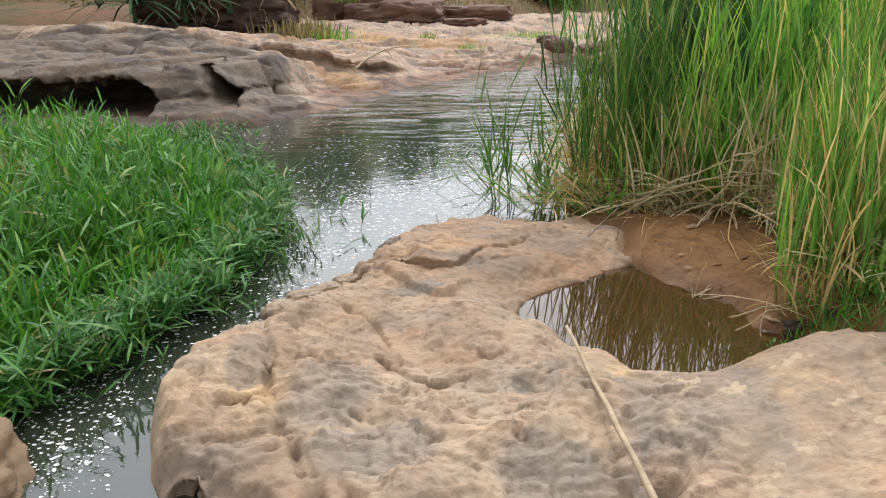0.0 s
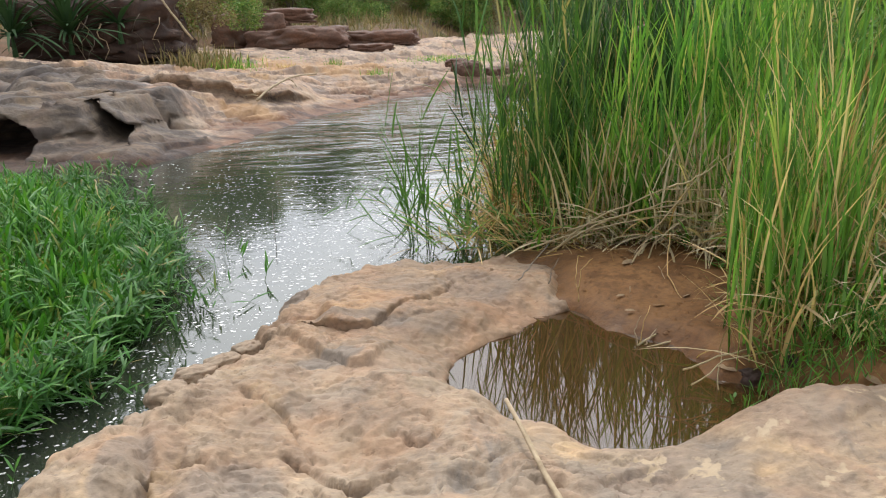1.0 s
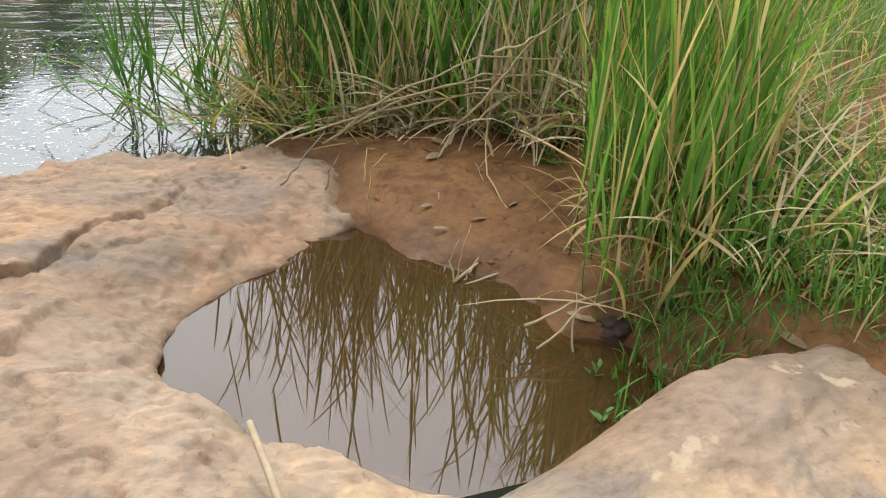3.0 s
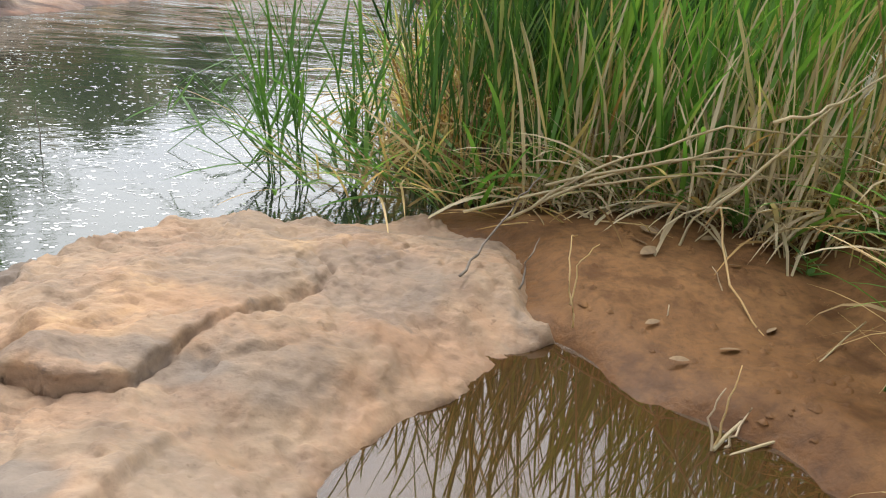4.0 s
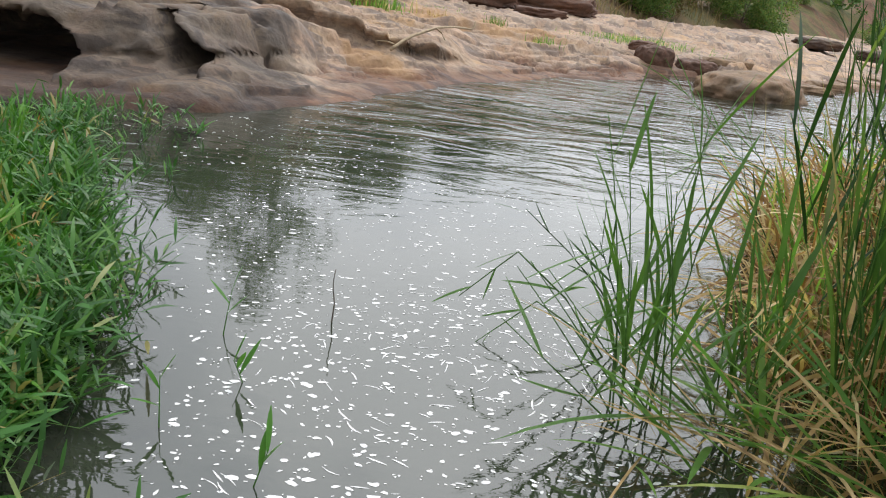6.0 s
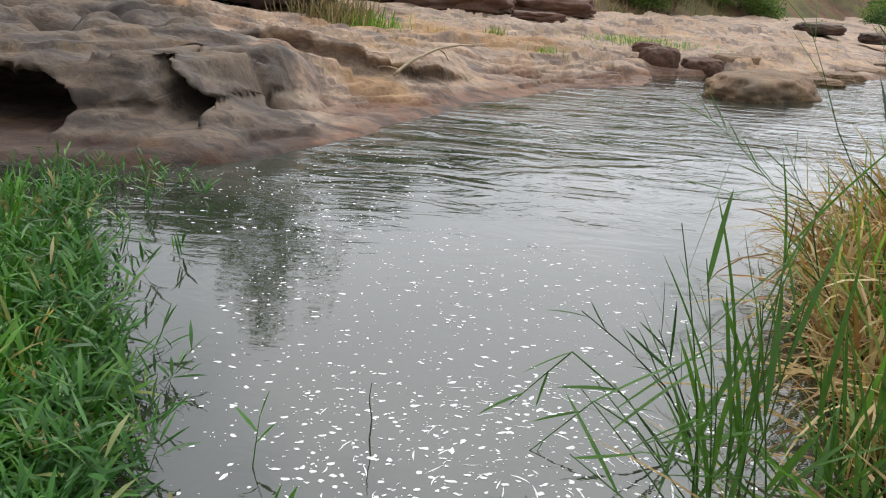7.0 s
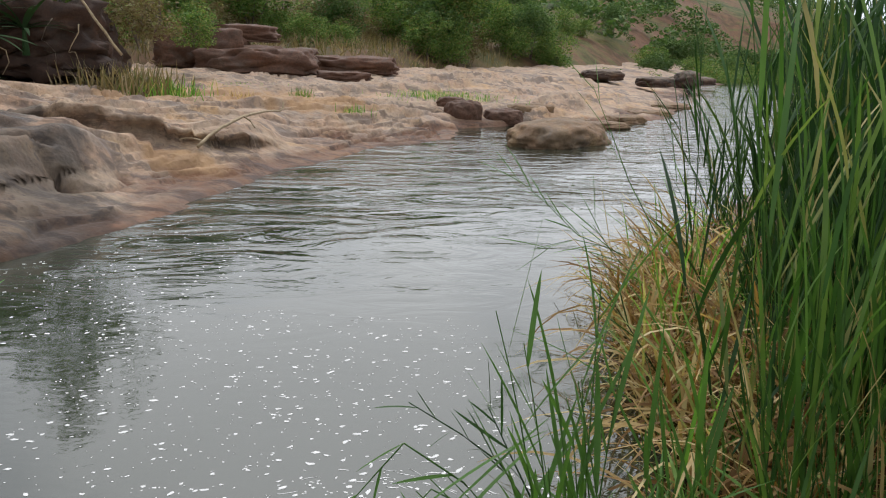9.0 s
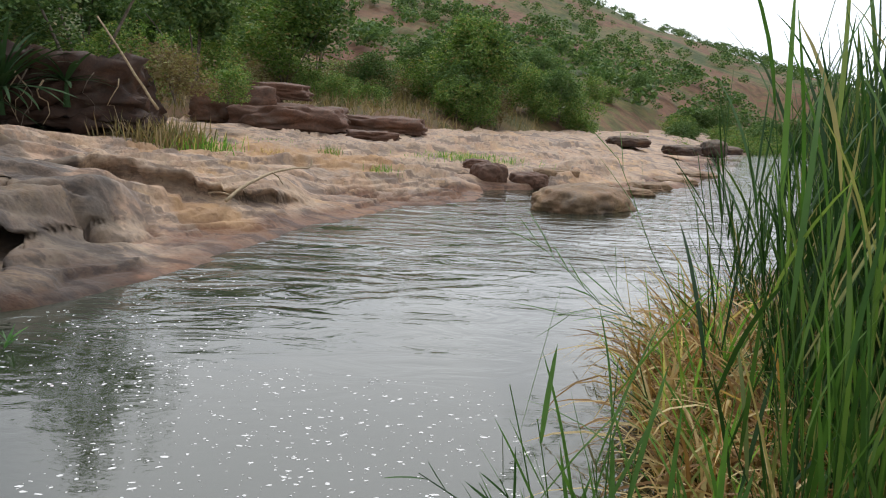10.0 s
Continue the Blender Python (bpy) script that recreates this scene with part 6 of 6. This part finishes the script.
def spiky_plant(at, count, length):
    root = empty("spiky_plant", at)
    for k in range(count):
        n = np.array
        V, F = blades(n([[0, 0, 0.15]]), n([random.uniform(0, 6.283)]), n([random.uniform(0.1, 1.6)]), n([random.uniform(0.3, 1.3)]), n([random.uniform(0.5, 1.0) * length]), n([0.075]), 8, n([random.uniform(-0.3, 0.3)]))
        mesh_object("leaf", V, F, M_SPIKE, root)
    V, F, c = stems(np.array([[0, 0, -0.3]]), np.zeros(1), np.zeros(1), np.zeros(1), np.array([0.45]), np.array([0.14]), 3, 8)
    mesh_object("stem", V, F, M_SPIKE, root)
    return tagged(root, "dark spiky long-leaved plant on the earth bank", "plant")


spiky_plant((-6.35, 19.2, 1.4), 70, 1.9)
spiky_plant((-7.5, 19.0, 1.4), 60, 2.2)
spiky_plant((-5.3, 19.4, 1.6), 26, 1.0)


def tuft(name, x, y, z, radius, count, height, material, label):
    q = rng.normal(size=(count, 2)) * radius * 0.5
    base = np.stack([q[:, 0], q[:, 1], np.full(count, -0.06)], 1)
    V, F = blades(base, rng.uniform(0, 6.283, count), rng.uniform(0, 0.5, count), rng.uniform(0.0, 1.0, count), rng.uniform(0.5, 1.0, count) * height, np.full(count, height * 0.03 + 0.004), 4, rng.uniform(-0.5, 0.5, count))
    ob = mesh_object(name, V, F, material)
    ob.location = (x, y, z)
    return tagged(ob, label, "grass tuft", "tufts on the rock bank", "stuff")


def bank_top(x, y):
    return float(bank_surface(np.array([[x]], float), np.array([[y]], float))[2][0, 0])


for x, y, r, n, h, m, lab in [(-3.6, 19.3, 0.9, 300, 0.75, M_DRYGRASS, "dry straw-coloured grass tuft at the foot of the bushes"), (-2.9, 19.2, 0.7, 200, 0.5, M_REED, "green grass tuft at the foot of the bushes"),
                              (2.5, 24.0, 1.4, 500, 0.22, M_REED, "low bright green grass patch on the pale rock"), (3.3, 23.6, 1.0, 300, 0.22, M_REED, "low bright green grass patch on the pale rock"),
                              (-2.2, 23.2, 0.9, 200, 0.16, M_REED, "low green grass patch on the sandy rock"), (-0.6, 21.6, 0.25, 60, 0.3, M_BUSH, "small green weed tuft on the rock"),
                              (-1.7, 19.9, 0.3, 60, 0.28, M_STRAW, "small dry grass tuft on the rock"), (0.5, 19.4, 0.3, 60, 0.3, M_REED, "small grass tuft on the rock")]:
    tuft("grass_tuft", x, y, bank_top(x, y), r, n, h, m, lab)


# ---- dry stalks, weeds and litter round the pool ----
def stalk(points, radius, material, label, group="dry stalks by the pool"):
    pts = [Vector(p) for p in points]
    fine = []
    for a, b in zip(pts, pts[1:]):
        fine += [a.lerp(b, k / 4) + Vector((random.uniform(-1, 1), random.uniform(-1, 1), random.uniform(-1, 1))) * 0.006 for k in range(4)]
    return tagged(part("dry_stalk", tube(fine + [pts[-1]], radius, 5, 0.6), material, None), label, "stalk", group)


for pts in ([(1.35, 5.2, 0.2), (1.62, 5.1, 0.45), (2.02, 4.96, 0.65), (2.5, 4.85, 0.66), (2.9, 4.8, 0.5)], [(1.33, 5.24, 0.18), (1.65, 5.14, 0.40), (2.06, 5.0, 0.56), (2.55, 4.9, 0.57), (3.0, 4.85, 0.42)],
            [(1.2, 5.3, 0.2), (1.6, 5.2, 0.34), (2.05, 5.05, 0.46), (2.6, 4.95, 0.47), (3.05, 4.9, 0.34)], [(1.86, 4.5, 0.77), (1.96, 4.49, 0.8), (2.08, 4.49, 0.85), (2.3, 4.5, 1.0)],
            [(1.8, 4.62, 0.45), (1.92, 4.55, 0.64), (2.04, 4.5, 0.82), (2.16, 4.5, 0.95)], [(1.45, 5.15, 0.36), (1.9, 5.05, 0.5), (2.3, 5.0, 0.56), (2.7, 5.0, 0.5)],
            [(1.9, 4.95, 0.12), (2.0, 5.0, 0.3), (2.2, 5.05, 0.42), (2.45, 5.0, 0.3)]):
    stalk(pts, 0.0065, M_PALE, "long bleached reed stalk arching over the mud")
for pts, r, m, lab in [([(1.53, 3.97, 0.05), (1.8, 4.12, 0.1), (2.25, 4.35, 0.2)], 0.006, M_PALE, "straight dry stalk lying over the mud"),
                       ([(1.55, 3.95, 0.05), (1.8, 4.0, 0.07), (2.0, 3.95, 0.09)], 0.005, M_PALE, "thin dry stalk lying on the mud"),
                       ([(2.1, 5.0, 0.36), (1.93, 4.62, 0.2), (1.95, 4.3, 0.1), (2.02, 3.95, 0.1)], 0.005, M_STRAW, "kinked dry stalk propped on the mud"),
                       ([(1.53, 3.97, 0.03), (1.56, 4.0, 0.14), (1.62, 4.06, 0.24)], 0.004, M_STRAW, "short broken stalk standing in the mud"),
                       ([(1.53, 3.97, 0.03), (1.52, 4.0, 0.13), (1.56, 4.02, 0.2)], 0.004, M_STICK, "short broken stalk standing in the mud"),
                       ([(1.56, 3.98, 0.03), (1.6, 3.99, 0.08), (1.66, 4.03, 0.13)], 0.005, M_STICK, "short broken stalk standing in the mud"),
                       ([(1.58, 3.52, 0.12), (1.75, 3.53, 0.17), (2.1, 3.55, 0.22), (2.65, 3.56, 0.27)], 0.005, M_PALE, "bundle strand of bent pale straw at the reeds' foot"),
                       ([(1.6, 3.45, 0.08), (1.78, 3.5, 0.16), (2.2, 3.5, 0.22), (2.7, 3.5, 0.3)], 0.004, M_PALE, "bundle strand of bent pale straw at the reeds' foot"),
                       ([(1.72, 3.42, 0.02), (1.74, 3.48, 0.12), (1.78, 3.55, 0.2)], 0.0045, M_PALE, "snapped pale straw hanging to the water"),
                       ([(1.03, 4.68, 0.2), (1.15, 4.85, 0.24), (1.33, 5.06, 0.34), (1.45, 5.15, 0.42)], 0.005, M_TRUNK, "dark twig leaning on the tan rock"),
                       ([(1.2, 4.58, 0.2), (1.22, 4.64, 0.27), (1.29, 4.72, 0.32)], 0.004, M_TRUNK, "small curled twig standing on the rock"),
                       ([(1.36, 4.52, 0.1), (1.37, 4.62, 0.22), (1.42, 4.78, 0.3), (1.5, 4.9, 0.26)], 0.004, M_STRAW, "thin dry stem bent over the rock's edge"),
                       ([(1.38, 4.6, 0.14), (1.42, 4.68, 0.24), (1.5, 4.72, 0.3)], 0.004, M_STRAW, "thin dry stem bent over the rock's edge"),
                       ([(1.94, 2.95, 0.17), (2.1, 2.9, 0.16), (2.36, 2.79, 0.14)], 0.006, M_PALE, "thin pale stick lying on the slab"),
                       ([(2.1, 3.25, 0.08), (2.3, 3.05, 0.1), (2.55, 2.84, 0.1)], 0.007, M_STICK, "dry stick lying on the wet mud"),
                       ([(2.35, 3.2, 0.3), (2.42, 3.0, 0.15), (2.5, 2.7, 0.08), (2.48, 2.45, 0.08)], 0.009, M_PALE, "drooping pale reed leaf on the mud"),
                       ([(2.6, 3.3, 0.4), (2.6, 3.05, 0.2), (2.65, 2.8, 0.08)], 0.008, M_PALE, "drooping pale reed leaf on the mud"),
                       ([(1.9, 4.55, 0.06), (1.93, 4.6, 0.16), (1.9, 4.68, 0.24)], 0.004, M_STICK, "short broken stalk standing in the mud"),
                       ([(1.66, 4.5, 0.05), (1.67, 4.52, 0.18)], 0.005, M_STICK, "short broken stalk standing in the mud"),
                       ([(-0.633, 6.655, -0.03), (-0.633, 6.655, 0.12), (-0.63, 6.65, 0.24)], 0.004, M_TRUNK, "thin dark twig standing out of the river")]:
    stalk(pts, r, m, lab)


def weed(at, count, size, label="bright green broad-leaved weed on the mud"):
    root = empty("weed", at)
    n = np.array
    size *= 0.75
    V, F, c = stems(n([[0, 0, -0.03]]), n([random.uniform(0, 6.28)]), n([0.1]), n([0.2]), n([size * 1.6]), n([0.006]), 4, 5)
    mesh_object("stem", V, F, M_WEED, root)
    for k in range(count):
        f = random.uniform(0.3, 1.0)
        b0 = c[0, 0] * (1 - f) + c[0, -1] * f
        V, F = blades(n([b0]), n([k * 2.4 + random.uniform(-0.3, 0.3)]), n([random.uniform(0.7, 1.3)]), n([random.uniform(0.0, 0.7)]), n([size * random.uniform(0.7, 1.2)]), n([size * random.uniform(0.25, 0.38)]), 5, n([random.uniform(-0.2, 0.2)]), "leaf")
        mesh_object("leaf", V, F, M_WEED, root)
    return tagged(root, label, "weed", "weeds round the pool")


for x, y, z, n, size in [(2.05, 3.52, 0.1, 10, 0.11), (2.0, 3.42, 0.08, 7, 0.08), (2.38, 5.0, 0.2, 12, 0.13), (2.25, 5.1, 0.2, 10, 0.12), (2.5, 4.85, 0.2, 10, 0.12), (2.3, 4.7, 0.18, 8, 0.1), (2.42, 3.3, 0.1, 9, 0.09),
                         (1.62, 3.1, 0.06, 7, 0.06), (1.73, 3.31, 0.05, 6, 0.055), (1.9, 3.22, 0.06, 6, 0.05), (2.1, 3.12, 0.07, 8, 0.06), (2.55, 2.95, 0.1, 9, 0.09), (2.6, 2.6, 0.1, 9, 0.1), (2.75, 3.6, 0.15, 10, 0.12),
                         (2.9, 3.0, 0.12, 9, 0.12), (2.45, 2.5, 0.1, 8, 0.08), (2.15, 3.75, 0.15, 8, 0.1), (2.2, 3.55, 0.14, 9, 0.1), (2.35, 3.6, 0.16, 8, 0.09), (2.3, 3.42, 0.12, 8, 0.08), (2.5, 3.45, 0.15, 9, 0.1), (1.8, 3.08, 0.05, 6, 0.05), (2.0, 3.05, 0.05, 6, 0.05)]:
    weed((x, y, z), n, size)


def dead_leaf(at, size, turn):
    n = np.array
    V, F = blades(n([[0.0, 0, 0]]), n([0.0]), n([1.42]), n([0.35]), n([size]), n([size * 0.36]), 5, n([0.3]), "leaf")
    ob = mesh_object("dead_leaf", V, F, M_LITTER)
    ob.matrix_basis = pose(*at, 0, 0, turn)
    return tagged(ob, "curled brown dead leaf lying on the mud", "leaf", "dead leaves")


for x, y, size, turn in [(1.9, 5.05, 0.1, 20), (1.84, 4.93, 0.12, 120), (1.78, 5.02, 0.07, 200), (1.62, 4.28, 0.06, 80), (1.95, 4.4, 0.06, 300), (1.85, 3.52, 0.1, 40), (1.8, 3.47, 0.09, 150), (1.92, 3.5, 0.07, 260), (2.2, 3.0, 0.1, 10)] + [(random.uniform(1.5, 2.15), random.uniform(4.2, 5.35), random.uniform(0.03, 0.08), random.uniform(0, 360)) for _ in range(5)]:
    dead_leaf((x, y, land(x, y) + 0.01), size, turn)


def plume(at, az, length):
    """A bleached, feathery seed head on a bent stem."""
    root = empty("seed_head", at)
    n = np.array
    V, F, c = stems(n([[0, 0, -0.5]]), n([az]), n([0.1]), n([0.9]), n([0.5 + length]), n([0.006]), 8, 5)
    mesh_object("stem", V, F, M_PALE, root)
    m = 90
    f = rng.uniform(5, 7.99, m)
    i = f.astype(int)
    b0 = c[0, i] * (1 - (f - i))[:, None] + c[0, i + 1] * (f - i)[:, None]
    V, F = blades(b0, az + rng.normal(0, 0.6, m), rng.uniform(0.6, 1.5, m), rng.uniform(0, 0.6, m), rng.uniform(0.04, 0.09, m), np.full(m, 0.006), 2, rng.uniform(-0.6, 0.6, m))
    mesh_object("plume", V, F, M_WHITE, root)
    return tagged(root, "bleached white feathery seed head among the reeds", "seed head", "white seed heads")


M_WHITE = leaf_material("white_plume", [(0.0, (0.62, 0.58, 0.5)), (1.0, (0.78, 0.75, 0.68))], 0.2, 0.7)
for x, y, z, az, length in [(2.55, 5.0, 1.0, 1.2, 0.35), (2.45, 4.9, 0.8, 0.9, 0.3), (2.4, 4.9, 1.15, 1.4, 0.3), (2.9, 5.1, 1.25, 1.5, 0.45), (3.1, 5.2, 1.15, 1.0, 0.35), (2.75, 4.6, 0.95, 1.7, 0.3), (3.0, 4.4, 0.75, 0.6, 0.35)]:
    plume((x, y, z), az, length)


def lying(polygon, count, length, z, width=(0.010, 0.018)):
    q = scatter(polygon, count)
    n = len(q)
    base = np.stack([q[:, 0], q[:, 1], rng.uniform(z, z + 0.08, n)], 1)
    return blades(base, rng.normal(4.2, 1.0, n), rng.uniform(0.7, 1.25, n), rng.uniform(0.2, 0.7, n), rng.uniform(*length, n), rng.uniform(*width, n), 6, rng.uniform(-0.4, 0.4, n))


tagged(mesh_object("fallen_leaves", *lying([(0.45, 5.9), (1.1, 5.75), (1.6, 5.5), (1.7, 5.9), (1.2, 6.3), (0.6, 6.2)], 60, (0.35, 0.85), 0.03, (0.013, 0.026)), M_REED), "green reed leaves fallen flat over the shallow water", "leaves", kind="stuff")
tagged(mesh_object("fallen_straw", *lying([(0.5, 5.85), (1.1, 5.7), (1.7, 5.35), (2.1, 4.9), (2.0, 5.6), (1.2, 6.3), (0.6, 6.2)], 110, (0.3, 0.8), 0.03, (0.008, 0.018)), M_STRAW), "tan straw fallen flat at the reeds' foot", "straw", kind="stuff")
tagged(mesh_object("mud_sprouts", *tangle([(1.62, 3.02), (2.3, 3.0), (2.5, 3.4), (1.98, 3.42), (1.78, 3.32)], 420, (0.03, 0.13), (0.0, 0.8), (0.1, 0.9), (0.004, 0.008), 0.09), M_GRASS), "thin green sprouts growing in the wet mud", "grass", kind="stuff")
# root lumps whose near-black colour also stands in for the dark hollow beneath
boulder("root_clump", (1.95, 3.53, 0.05), (0.13, 0.1, 0.07), M_EARTH, "dark root clump filling the shaded hollow at the foot of the reeds", 81, 20, category="root clump")
boulder("root_clump", (2.2, 3.42, 0.14), (0.22, 0.12, 0.09), M_EARTH, "dark root clump filling the shaded hollow at the foot of the reeds", 84, -15, category="root clump")
tagged(mesh_object("short_grass", *tangle([(1.95, 3.15), (2.18, 3.1), (2.27, 2.85), (2.24, 2.3), (3.2, 2.3), (3.2, 3.4), (2.3, 3.45), (1.95, 3.35)], 2000, (0.05, 0.17), (0.0, 0.9), (0.1, 0.9), (0.005, 0.010), 0.09), M_REED_OLIVE), "short olive green grass on the wet mud", "grass", kind="stuff")


def clods():
    V, F, k = [], [], 0
    q = scatter([(1.4, 4.5), (1.55, 4.15), (1.8, 3.9), (2.1, 4.1), (2.2, 4.6), (1.95, 5.0), (1.6, 5.4), (1.48, 5.0)], 420)
    for x, y in q:
        r = 0.003 + 0.02 * random.random() ** 4
        z = land(x, y)
        for dx, dy, dz in ((1, 0, 0), (0.3, 1, 0), (-0.9, 0.5, 0), (-0.6, -0.8, 0), (0.5, -0.9, 0), (0, 0, 0.8)):
            V.append((x + dx * r * random.uniform(0.7, 1.2), y + dy * r * random.uniform(0.7, 1.2), z - 0.003 + dz * r))
        F += [(k + j, k + (j + 1) % 5, k + 5) for j in range(5)]
        k += 6
    return V, F


tagged(mesh_object("mud_clods", *clods(), M_GROUND), "small brown clods and stones on the mud", "clods", kind="stuff")
for x, y, h, turn in [(-0.6, 5.55, 0.16, 20), (-0.95, 5.75, 0.2, 90), (-0.8, 6.1, 0.14, 200), (-1.0, 6.4, 0.22, 60)]:
    root = empty("water_sprig", (x, y, 0))
    V, F, c = stems(np.array([[0, 0, -0.04]]), np.array([1.2]), np.array([0.3]), np.array([0.1]), np.array([h]), np.array([0.006]), 4, 5)
    mesh_object("stem", V, F, M_GRASS, root)
    for j in range(3):
        V, F = leaves_on(c, 1, 0.5 + j * 0.2, 0.6 + j * 0.2, (0.09, 0.14), (0.016, 0.022), (0.3, 0.9), (0.0, 0.3), 5, "leaf")
        mesh_object("leaf", V, F, M_GRASS, root)
    root.rotation_euler = (0, 0, radians(turn))
    tagged(root, "single green sprig growing out of the river", "sprig", "sprigs in the river")
